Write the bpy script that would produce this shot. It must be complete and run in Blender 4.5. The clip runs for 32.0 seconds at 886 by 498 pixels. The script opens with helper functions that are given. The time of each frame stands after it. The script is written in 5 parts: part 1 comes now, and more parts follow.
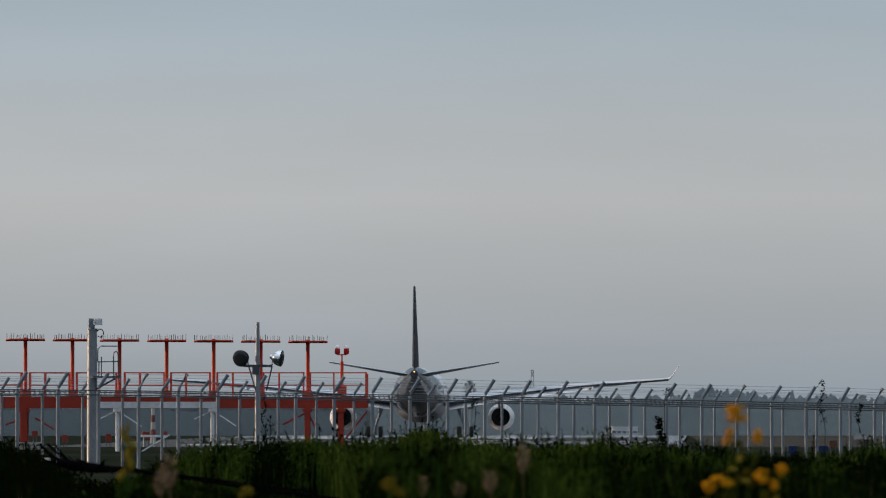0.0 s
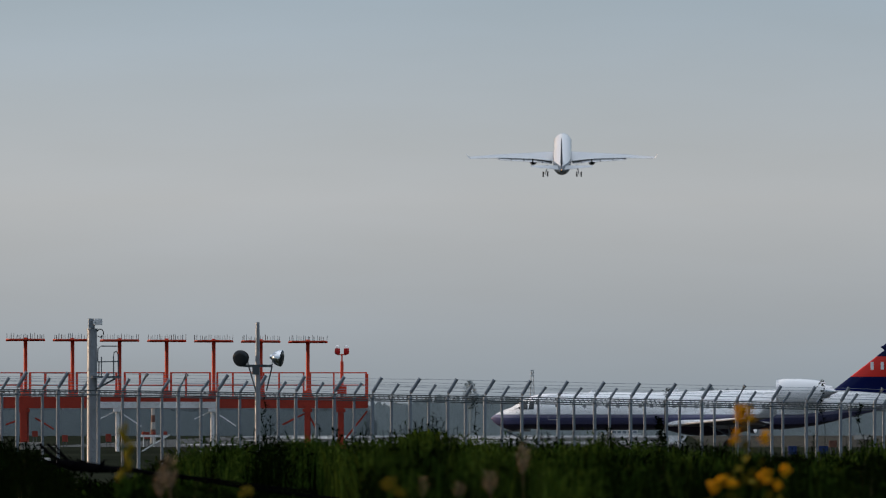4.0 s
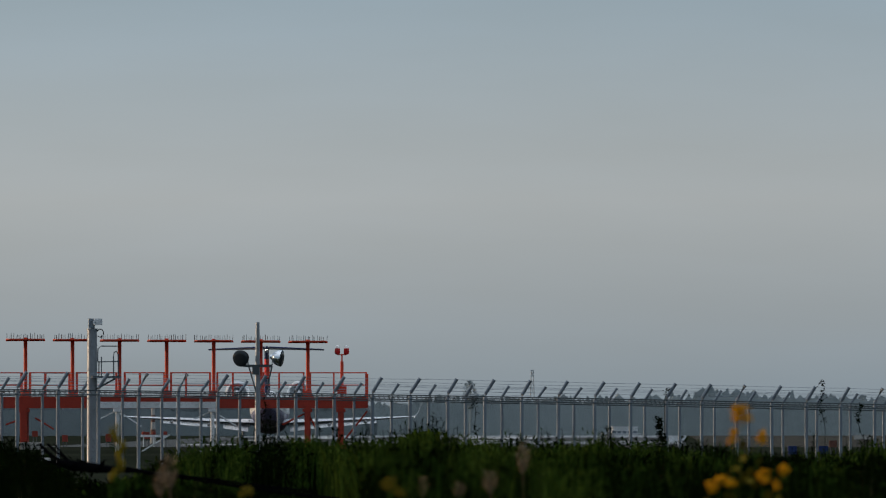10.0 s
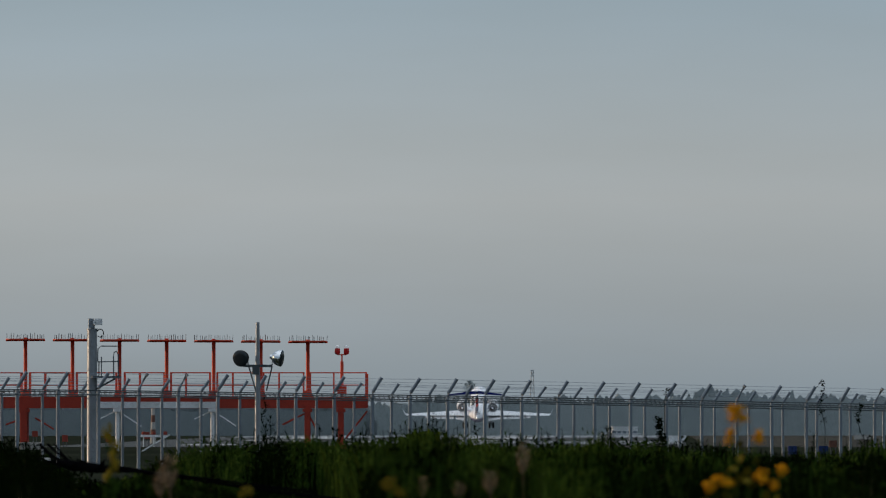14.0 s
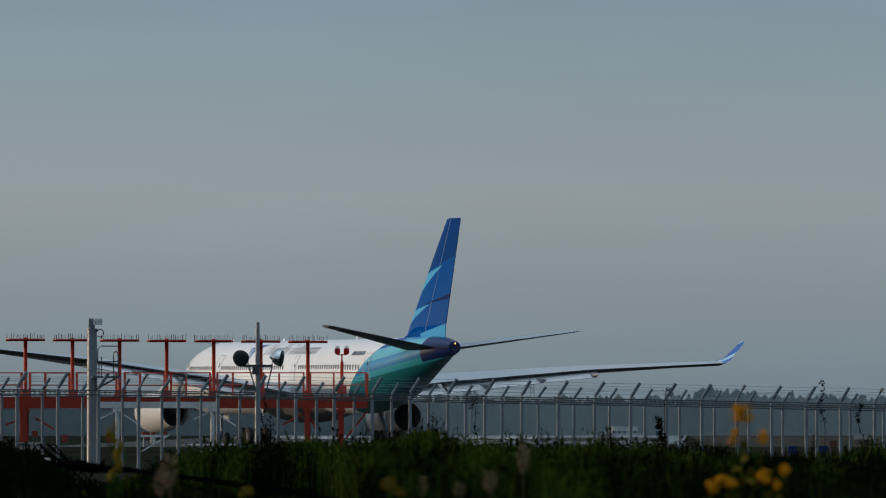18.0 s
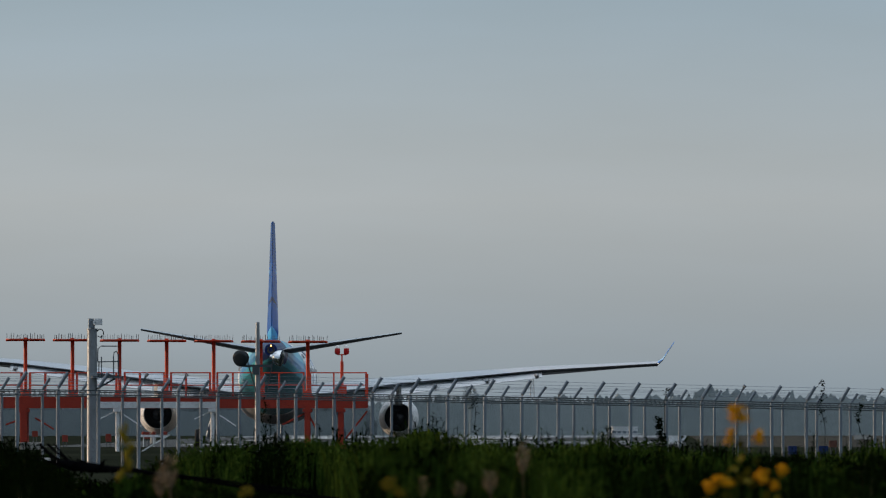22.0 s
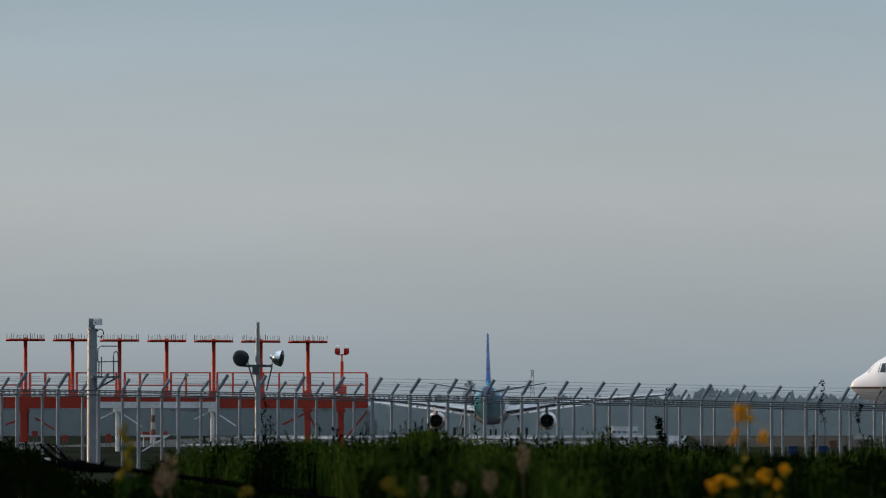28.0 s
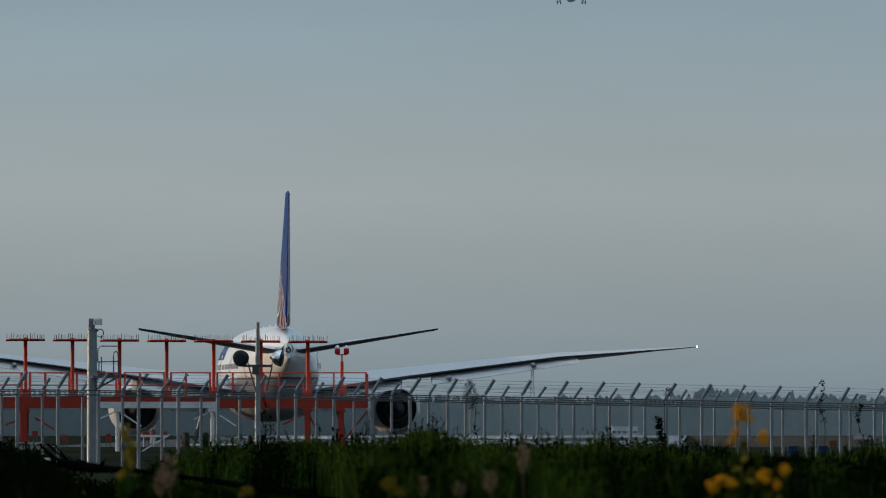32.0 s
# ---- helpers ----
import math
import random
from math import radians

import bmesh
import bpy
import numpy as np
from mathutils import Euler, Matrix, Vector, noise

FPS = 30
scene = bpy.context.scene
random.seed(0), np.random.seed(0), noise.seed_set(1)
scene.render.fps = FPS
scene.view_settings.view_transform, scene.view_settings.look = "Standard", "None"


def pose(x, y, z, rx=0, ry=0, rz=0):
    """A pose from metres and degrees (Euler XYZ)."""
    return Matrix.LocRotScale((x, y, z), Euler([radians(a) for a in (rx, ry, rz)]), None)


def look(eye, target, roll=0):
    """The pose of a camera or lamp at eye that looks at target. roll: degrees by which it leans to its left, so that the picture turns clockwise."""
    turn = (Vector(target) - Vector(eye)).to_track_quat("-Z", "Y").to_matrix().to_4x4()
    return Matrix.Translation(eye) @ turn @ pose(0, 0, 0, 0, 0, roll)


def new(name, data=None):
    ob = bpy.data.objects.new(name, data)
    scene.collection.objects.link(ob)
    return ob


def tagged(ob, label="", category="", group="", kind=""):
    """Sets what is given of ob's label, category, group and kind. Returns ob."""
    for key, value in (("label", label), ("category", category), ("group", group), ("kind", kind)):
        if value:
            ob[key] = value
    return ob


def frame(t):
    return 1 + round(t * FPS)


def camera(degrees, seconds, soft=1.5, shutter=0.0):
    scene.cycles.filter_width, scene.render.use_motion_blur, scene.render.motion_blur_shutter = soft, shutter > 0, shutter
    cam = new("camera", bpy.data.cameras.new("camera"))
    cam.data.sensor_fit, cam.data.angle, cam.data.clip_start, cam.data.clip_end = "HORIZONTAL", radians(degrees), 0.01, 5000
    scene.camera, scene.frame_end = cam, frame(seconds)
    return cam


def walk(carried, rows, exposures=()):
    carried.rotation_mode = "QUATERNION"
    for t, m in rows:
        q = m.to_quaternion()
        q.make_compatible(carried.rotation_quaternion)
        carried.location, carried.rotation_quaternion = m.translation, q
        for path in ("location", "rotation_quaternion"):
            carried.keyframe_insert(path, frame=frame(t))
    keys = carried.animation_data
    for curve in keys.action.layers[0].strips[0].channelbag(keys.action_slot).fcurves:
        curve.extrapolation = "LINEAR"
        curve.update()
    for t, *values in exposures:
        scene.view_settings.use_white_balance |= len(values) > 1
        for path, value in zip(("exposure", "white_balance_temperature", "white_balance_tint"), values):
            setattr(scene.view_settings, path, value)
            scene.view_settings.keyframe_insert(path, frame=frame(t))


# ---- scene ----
F = 19000.0            # one metre at one metre
EYE = Vector((0, 0, 3.1))
cam = camera(2 * math.degrees(math.atan(784 / F)), 32.0, soft=1.15)
cam.data.dof.use_dof, cam.data.dof.focus_distance, cam.data.dof.aperture_fstop = True, 520.0, 10.0
walk(cam, [(0.0, look(EYE, (0, 1000, 3.1 + 14.89))), (32.0, look(EYE, (0, 1000, 3.1 + 14.89)))],
     exposures=[(0.0, 0.02, 6750, 14), (3.5, 0.0, 6700, 14), (6.0, -0.12, 6540, 10), (13.0, -0.2, 6580, 10), (16.5, -0.2, 6450, 9), (17.2, -0.28, 6350, 8), (18.0, -0.55, 6150, 5), (18.6, -0.3, 6250, 8),
                (20.0, -0.10, 6480, 10), (28.0, -0.06, 6550, 10), (30.0, -0.09, 6400, 10), (31.0, -0.16, 6450, 9), (31.5, -0.44, 6300, 4), (32.0, -0.35, 6300, 5)])

class V:
    """A value in a node tree, with arithmetic."""

    def __init__(self, tree, sock):
        self.t, self.s = tree, sock

    def op(self, kind, *others):
        n = self.t.nodes.new("ShaderNodeMath")
        n.operation = kind
        for i, o in enumerate((self, *others)):
            if isinstance(o, V):
                self.t.links.new(o.s, n.inputs[i])
            else:
                n.inputs[i].default_value = o
        return V(self.t, n.outputs[0])

    def __add__(self, o): return self.op("ADD", o)
    def __sub__(self, o): return self.op("SUBTRACT", o)
    def __mul__(self, o): return self.op("MULTIPLY", o)
    def __gt__(self, o): return self.op("GREATER_THAN", o)
    def __lt__(self, o): return self.op("LESS_THAN", o)


# ---- sky and sun ----
SUN_AZ, SUN_EL = 288.0, 7.0     # degrees clockwise from the view's direction; above the horizon


def sky():
    w = bpy.data.worlds.new("sky")
    scene.world = w
    w.use_nodes = True
    t = w.node_tree
    t.nodes.clear()
    tex = t.nodes.new("ShaderNodeTexSky")
    tex.sky_type, tex.sun_disc = "NISHITA", False
    tex.sun_elevation, tex.sun_rotation = radians(SUN_EL), radians(SUN_AZ)
    tex.dust_density, tex.air_density, tex.ozone_density = 0.3, 1.0, 1.5
    b1 = t.nodes.new("ShaderNodeBackground")
    b1.inputs[1].default_value = 0.05
    t.links.new(tex.outputs[0], b1.inputs[0])
    # haze tint in view; unseen sky dimmed low, brightened overhead to light the aircraft
    geo = t.nodes.new("ShaderNodeTexCoord")
    sep = t.nodes.new("ShaderNodeSeparateXYZ")
    t.links.new(geo.outputs["Generated"], sep.inputs[0])
    ramp = t.nodes.new("ShaderNodeValToRGB")
    t.links.new(sep.outputs[2], ramp.inputs[0])
    els = ramp.color_ramp.elements
    els[0].position, els[0].color = 0.0, (0.084, 0.196, 0.322, 1)
    els[1].position, els[1].color = 1.0, (0.96, 1.06, 1.16, 1)
    for p, c in ((0.020, (0.236, 0.306, 0.412, 1)), (0.040, (0.144, 0.244, 0.396, 1)), (0.10, (0.085, 0.14, 0.22, 1)), (0.30, (0.15, 0.20, 0.27, 1)), (0.60, (0.60, 0.69, 0.79, 1))):
        e = els.new(p)
        e.color = c
    b2 = t.nodes.new("ShaderNodeBackground")
    streak = t.nodes.new("ShaderNodeMapping")
    streak.inputs["Scale"].default_value = (18.0, 18.0, 110.0)
    t.links.new(geo.outputs["Generated"], streak.inputs[0])
    cloud = t.nodes.new("ShaderNodeTexNoise")
    cloud.inputs["Scale"].default_value, cloud.inputs["Detail"].default_value = 1.0, 4.0
    t.links.new(streak.outputs[0], cloud.inputs["Vector"])
    t.links.new((V(t, cloud.outputs[0]) * 0.28 + 0.86).s, b2.inputs[1])
    t.links.new(ramp.outputs[0], b2.inputs[0])
    add = t.nodes.new("ShaderNodeAddShader")
    t.links.new(b1.outputs[0], add.inputs[0])
    t.links.new(b2.outputs[0], add.inputs[1])
    out = t.nodes.new("ShaderNodeOutputWorld")
    t.links.new(add.outputs[0], out.inputs[0])
    lamp = bpy.data.lights.new("sun", "SUN")
    lamp.energy, lamp.angle, lamp.color = 3.1, radians(1.0), (1.0, 0.71, 0.47)
    a, e = radians(SUN_AZ), radians(SUN_EL)
    ob = new("sun", lamp)
    ob.matrix_world = look(Vector((math.sin(a) * math.cos(e), math.cos(a) * math.cos(e), math.sin(e))) * 500, (0, 0, 0))


sky()

# ---- materials ----


def mixed(tree, fac, a, b):
    n = tree.nodes.new("ShaderNodeMix")
    n.data_type = "RGBA"
    for sock, val in ((n.inputs[0], fac), (n.inputs[6], a), (n.inputs[7], b)):
        if isinstance(val, V):
            tree.links.new(val.s, sock)
        elif isinstance(val, bpy.types.NodeSocket):
            tree.links.new(val, sock)
        else:
            sock.default_value = (*val, 1) if isinstance(val, tuple) else val
    return n.outputs[2]


def material(name, colour, rough=0.5, metal=0.0, grain=8.0, vary=0.15, bump=0.0, coat=0.0, emit=0.0, pattern=None, island=0.0, dirt=None, spec=0.25, coat_rough=0.12):
    """A procedural surface: base colour broken by noise at two scales, roughness to suit, fine relief.
    pattern(tree, x, y, z) may give a painted colour over it."""
    m = bpy.data.materials.new(name)
    m.use_nodes = True
    t = m.node_tree
    p = t.nodes["Principled BSDF"]
    tc = t.nodes.new("ShaderNodeTexCoord")
    sep = t.nodes.new("ShaderNodeSeparateXYZ")
    t.links.new(tc.outputs["Object"], sep.inputs[0])
    x, y, z = (V(t, sep.outputs[i]) for i in range(3))
    base = pattern(t, x, y, z) if pattern else colour
    facs = []
    for scale, detail in ((grain, 6), (grain * 0.09, 3)):
        n = t.nodes.new("ShaderNodeTexNoise")
        n.inputs["Scale"].default_value, n.inputs["Detail"].default_value = scale, detail
        t.links.new(tc.outputs["Object"], n.inputs["Vector"])
        facs.append(V(t, n.outputs[0]))
    f = (facs[0] - 0.5) * vary + (facs[1] - 0.5) * (vary * 1.6) + 1.0
    if island:
        g = t.nodes.new("ShaderNodeNewGeometry")
        f = f + (V(t, g.outputs["Random Per Island"]) - 0.5) * island
        o = t.nodes.new("ShaderNodeObjectInfo")
        f = f + (V(t, o.outputs["Random"]) - 0.5) * (island * 0.4)
    sc = t.nodes.new("ShaderNodeVectorMath")
    sc.operation = "SCALE"
    if isinstance(base, tuple):
        sc.inputs[0].default_value = base
    else:
        t.links.new(base, sc.inputs[0])
    t.links.new(f.s, sc.inputs["Scale"])
    col = sc.outputs[0]
    if dirt:
        col = mixed(t, ((facs[1] - 0.48) * 5.0).op("MINIMUM", 1.0).op("MAXIMUM", 0.0) * 0.6, col, dirt)
    t.links.new(col, p.inputs["Base Color"])
    r = (facs[0] - 0.5) * 0.2 + rough
    t.links.new(r.s, p.inputs["Roughness"])
    p.inputs["Metallic"].default_value = metal
    p.inputs["Coat Weight"].default_value = coat
    p.inputs["Coat Roughness"].default_value = coat_rough
    p.inputs["Specular IOR Level"].default_value = spec
    if bump:
        b = t.nodes.new("ShaderNodeBump")
        b.inputs["Strength"].default_value, b.inputs["Distance"].default_value = bump, 0.02
        t.links.new(facs[0].s, b.inputs["Height"])
        t.links.new(b.outputs[0], p.inputs["Normal"])
    if emit:
        p.inputs["Emission Color"].default_value = (*colour, 1)
        p.inputs["Emission Strength"].default_value = emit
    return m


WHITE = (0.88, 0.89, 0.91)
M_RED = material("orange_red_paint", (0.62, 0.055, 0.022), 0.5, vary=0.25, bump=0.1, dirt=(0.30, 0.04, 0.025))
M_STEEL = material("galvanised_steel", (0.17, 0.205, 0.245), 0.42, 0.5, grain=12, vary=0.3, bump=0.1)
# darker red for the platform's beams, deck, legs and braces
M_RED_DEEP = material("deep_red_paint", (0.33, 0.042, 0.026), 0.6, vary=0.3, grain=3, bump=0.1, dirt=(0.20, 0.035, 0.025), spec=0.1)
M_POLE = material("bright_galvanised_steel", (0.23, 0.25, 0.275), 0.36, 0.35, grain=7, vary=0.5, bump=0.15, dirt=(0.14, 0.15, 0.165))
M_WIRE = material("dark_coated_wire", (0.012, 0.014, 0.016), 0.7, vary=0.2, spec=0.05)
M_STEEL_DARK = material("weathered_steel", (0.07, 0.085, 0.095), 0.6, 0.3, grain=12, vary=0.3, bump=0.1)
M_WHITE_STEEL = material("white_painted_steel", (0.62, 0.64, 0.66), 0.5, vary=0.2, dirt=(0.40, 0.40, 0.38))
M_BLACK = material("black_rubber", (0.008, 0.008, 0.009), 0.9, vary=0.3, spec=0.1)
M_CABLE = material("black_cable_sheath", (0.003, 0.003, 0.0035), 1.0, vary=0.3, spec=0.0)
M_CHROME = material("polished_reflector", (0.75, 0.77, 0.80), 0.18, 1.0, vary=0.05)
M_GLASS_DARK = material("dark_glass", (0.02, 0.025, 0.03), 0.08, vary=0.05, spec=0.5)
M_REDGLASS = material("red_signal_glass", (0.45, 0.02, 0.02), 0.15, vary=0.1)
M_LAMP_CAP = material("white_lamp_cap", (0.85, 0.82, 0.80), 0.4, vary=0.1)
M_CONCRETE = material("concrete", (0.36, 0.35, 0.33), 0.85, grain=3, vary=0.3, bump=0.3, dirt=(0.22, 0.21, 0.19))
M_RUNWAY = material("runway_surface", (0.050, 0.052, 0.051), 0.7, grain=0.4, vary=0.4, bump=0.05, dirt=(0.038, 0.038, 0.038), spec=0.12)
# paler surface colour standing in for the sheen seen at a low angle
M_RUNWAY_SHEEN = material("pale_runway_sheen", (0.19, 0.195, 0.20), 0.4, grain=0.3, vary=0.5, bump=0.05, dirt=(0.07, 0.07, 0.07), spec=0.4)
M_MARK = material("runway_paint", (0.60, 0.60, 0.58), 0.7, grain=2, vary=0.4, dirt=(0.16, 0.16, 0.16))
M_FIELD = material("mown_grass", (0.020, 0.024, 0.016), 0.95, grain=0.5, vary=0.6, bump=0.6, dirt=(0.029, 0.028, 0.021), spec=0.0)
# foliage colours with distance haze mixed in, thinner for the nearer stand
M_WOOD_FAR_HAZE = material("far_foliage_haze", (0.270, 0.310, 0.318), 0.95, grain=0.3, vary=0.16, island=0.10, spec=0.0)
M_WOOD_NEAR_HAZE = material("near_foliage_haze", (0.165, 0.195, 0.205), 0.95, grain=0.3, vary=0.16, island=0.12, spec=0.0)
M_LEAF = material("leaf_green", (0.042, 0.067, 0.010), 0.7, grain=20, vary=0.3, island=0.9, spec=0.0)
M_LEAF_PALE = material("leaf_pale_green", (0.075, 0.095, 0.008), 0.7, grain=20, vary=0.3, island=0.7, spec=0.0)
# the leaf green again in shaded and half-shaded copies, the shade in its tone
M_LEAF_SHADED = material("leaf_shaded_green", (0.003, 0.0065, 0.0015), 0.7, grain=20, vary=0.3, island=0.8, spec=0.0)
M_LEAF_HALF_SHADED = material("leaf_half_shaded_green", (0.017, 0.034, 0.005), 0.7, grain=20, vary=0.3, island=0.9, spec=0.0)
M_PLUME = material("dry_plume", (0.20, 0.145, 0.095), 0.9, grain=20, vary=0.3, island=0.5, spec=0.0)
M_DRY_FIELD = material("dry_field", (0.060, 0.057, 0.050), 0.95, grain=0.2, vary=0.5, dirt=(0.07, 0.065, 0.05), spec=0.0)
M_STRAW = material("dry_stalk", (0.12, 0.085, 0.05), 0.8, grain=20, vary=0.3, island=0.5, spec=0.0)
M_YELLOW = material("goldenrod_yellow", (0.60, 0.27, 0.006), 0.7, grain=30, vary=0.3, island=0.5, spec=0.04)
M_BUD = material("bud_yellow_green", (0.13, 0.095, 0.007), 0.7, grain=30, vary=0.3, island=0.5, spec=0.04)
# steel colour paled to carry the distance haze
M_TOWER_HAZE = material("tower_steel_haze", (0.38, 0.40, 0.41), 0.8, vary=0.1, spec=0.0)
M_BLUE = material("blue_paint", (0.008, 0.025, 0.10), 0.5, vary=0.2)
M_TYRE = material("tyre_rubber", (0.02, 0.02, 0.021), 0.75, vary=0.3)
M_ALU = material("bare_aluminium", (0.60, 0.61, 0.63), 0.3, 0.9, vary=0.1)
# grey darkened to carry the shade under wings and tailplanes
M_UNDER_SHADED = material("wing_underside_shaded_grey", (0.085, 0.09, 0.10), 0.55, vary=0.15, grain=2, spec=0.1)
M_WING = material("wing_grey_paint", (0.55, 0.57, 0.59), 0.35, vary=0.08, grain=2, coat=0.2)
M_PALE_WING = material("pale_wing_paint", (0.72, 0.73, 0.74), 0.4, vary=0.06, grain=2)
M_FAIRING = material("fairing_grey_paint", (0.24, 0.25, 0.26), 0.5, vary=0.1, grain=2)
M_DARKMETAL = material("dark_exhaust_metal", (0.055, 0.058, 0.062), 0.8, 0.0, vary=0.2, spec=0.05)
M_CABIN = material("cabin_pane", (0.24, 0.25, 0.27), 0.22, vary=0.1, spec=0.4)
M_SEAM = material("door_seam_grey", (0.54, 0.55, 0.57), 0.45, vary=0.1, coat=0.8, coat_rough=0.2)
M_AMBER = material("amber_beacon", (1.0, 0.45, 0.12), 0.3, emit=5)
M_WHITELIGHT = material("white_nav_light", (1.0, 0.90, 0.78), 0.3, emit=6)
M_REDLIGHT = material("red_nav_light", (1.0, 0.06, 0.03), 0.3, emit=6)

# ---- mesh makers: each gives (points, faces) ----


def joined(*pieces):
    vs, fs = [], []
    for v, f in pieces:
        o = len(vs)
        vs += list(v)
        fs += [tuple(i + o for i in q) for q in f]
    return vs, fs


def loft(rings, cap0=True, cap1=True):
    n = len(rings[0])
    vs = [tuple(p) for r in rings for p in r]
    fs = []
    for i in range(len(rings) - 1):
        for j in range(n):
            k = (j + 1) % n
            fs.append((i * n + j, i * n + k, (i + 1) * n + k, (i + 1) * n + j))
    if cap0:
        fs.append(tuple(reversed(range(n))))
    if cap1:
        fs.append(tuple((len(rings) - 1) * n + j for j in range(n)))
    return vs, fs


def tube(pts, r, n=8):
    """A round bar along the points; r is one radius or one for each."""
    pts = [Vector(p) for p in pts]
    rs = r if isinstance(r, (list, tuple)) else [r] * len(pts)
    rings = []
    for i, p in enumerate(pts):
        d = (pts[min(i + 1, len(pts) - 1)] - pts[max(i - 1, 0)]).normalized()
        up = Vector((0, 0, 1)) if abs(d.z) < 0.9 else Vector((1, 0, 0))
        a = d.cross(up).normalized()
        b = a.cross(d)
        rings.append([p + (a * math.cos(2 * math.pi * j / n) + b * math.sin(2 * math.pi * j / n)) * rs[i] for j in range(n)])
    return loft(rings)


def block(c, size, turn=None, chamfer=0.0):
    """A box with chamfered upright edges."""
    cx, cy, cz = c
    hx, hy, hz = (s / 2 for s in size)
    k = min(chamfer or min(hx, hy) * 0.15, hx * 0.9, hy * 0.9)
    o = [(-hx + k, -hy), (hx - k, -hy), (hx, -hy + k), (hx, hy - k), (hx - k, hy), (-hx + k, hy), (-hx, hy - k), (-hx, -hy + k)]
    rings = [[Vector((x, y, z)) for x, y in o] for z in (-hz, hz)]
    if turn:
        rings = [[turn @ p for p in r] for r in rings]
    return loft([[p + Vector(c) for p in r] for r in rings])


def turned(profile, axis_at, axis="y", n=24, flip=False):
    """A body of revolution: profile of (along, radius) about a line through axis_at."""
    rings = []
    for s, r in profile:
        ring = []
        for j in range(n):
            a = 2 * math.pi * j / n
            u, w = r * math.cos(a), r * math.sin(a)
            d = {"y": (u, s, w), "z": (u, w, s), "x": (s, u, w)}[axis]
            ring.append(Vector(axis_at) + Vector(d))
        rings.append(ring)
    return loft(rings, False, False)


def mesh(name, geo, mat, smooth=False):
    me = bpy.data.meshes.new(name)
    me.from_pydata([tuple(v) for v in geo[0]], [], [tuple(f) for f in geo[1]])
    me.materials.append(mat)
    bm = bmesh.new()
    bm.from_mesh(me)
    bmesh.ops.recalc_face_normals(bm, faces=bm.faces)
    bm.to_mesh(me)
    bm.free()
    if smooth:
        me.shade_smooth()
        me.set_sharp_from_angle(angle=radians(40))
    me.update()
    return me


def part(name, geo, mat, parent, label="", smooth=False):
    ob = new(name, geo if isinstance(geo, bpy.types.Mesh) else mesh(name, geo, mat, smooth))
    ob.parent = parent
    return tagged(ob, label)


def thing(name, label, category, at=None, group="", kind=""):
    ob = new(name)
    ob.empty_display_size = 0.5
    if at is not None:
        ob.matrix_world = at
    return tagged(ob, label, category, group, kind)


def stuff(name, geo, mat, label, category, kind="stuff", smooth=False):
    return tagged(new(name, mesh(name, geo, mat, smooth)), label, category, "", kind)


def place(u, v, d):
    """The point seen d metres off towards a direction of the view (u across, v down)."""
    return Vector(((u - 784) * d / F, d, 3.1 + (724 - v) * d / F))


# ---- ground ----


def runway_z(y):
    return -0.0019 * (math.hypot(y - 1450, 300) + y - 1450)


def ground_z(y):
    stops = ((-400, 1.4), (0, 1.5), (90, 1.55), (160, 1.6), (250, 1.25), (352, 1.15), (430, 1.35), (480, 1.4), (560, 0.6), (680, -0.1))
    if y >= 680:
        return runway_z(y)
    for (a, za), (b, zb) in zip(stops, stops[1:]):
        if y <= b:
            k = max(0.0, (y - a) / (b - a))
            k = k * k * (3 - 2 * k)
            return za + (zb - za) * k
    return 0.0


RUN_X0, RUN_DX = -29.2, 386 / F      # the runway's centre line: x = RUN_X0 + RUN_DX * y


def run_x(y):
    return RUN_X0 + RUN_DX * y


def ground():
    ys = [-400, -100, 0, 40, 80, 110, 140, 170, 210, 250, 290, 330, 370, 410, 440, 470, 490, 520, 560, 600, 640, 680, 720, 760, 800, 850]
    ys += list(range(900, 2000, 50)) + list(range(2000, 4400, 200)) + [4400, 4900]
    xs = [-2500, -800, -300, -120, -60, -30, -10, 0, 10, 30, 60, 120, 300, 800, 2500]
    vs = [(x, y, ground_z(y)) for y in ys for x in xs]
    n = len(xs)
    fs = [(i * n + j, i * n + j + 1, (i + 1) * n + j + 1, (i + 1) * n + j) for i in range(len(ys) - 1) for j in range(n - 1)]
    stuff("ground", (vs, fs), M_FIELD, "wide mown airfield grass, dry in patches", "ground", "structure")


def strip(name, y0, y1, fx0, fx1, lift, mat, label, cat="road"):
    """A paved strip that follows the ground, with real edges."""
    ys = sorted({y0, y1} | {y for y in range(700, 4400, 25) if y0 < y < y1})
    rings = [[(fx0(y), y, ground_z(y) - 0.2), (fx1(y), y, ground_z(y) - 0.2), (fx1(y), y, ground_z(y) + lift), (fx0(y), y, ground_z(y) + lift)] for y in ys]
    return stuff(name, loft(rings), mat, label, cat, "structure")


ground()
strip("runway", 786, 4300, lambda y: run_x(y) - 23.5, lambda y: run_x(y) + 31.5, 0.04, M_RUNWAY, "long grey asphalt runway seen at a low angle")
strip("dry_field", 850, 3900, lambda y: run_x(y) + 33, lambda y: run_x(y) + 420, 0.03, M_DRY_FIELD, "wide brown dry grass field beside the runway", "field")
# pale bands laid on the runway to imitate its grazing sheen
for y0, y1, left in ((985, 1075, 2.0), (1270, 1800, -23.4)):
    strip("runway_section", y0, y1, lambda y: run_x(y) + left, lambda y: run_x(y) + 31.4, 0.046, M_RUNWAY_SHEEN, "pale band painted across the runway for its low-angle sheen")
strip("taxiway", 738, 784, lambda y: -60, lambda y: 260, 0.04, M_RUNWAY, "grey paved taxiway leading onto the runway")

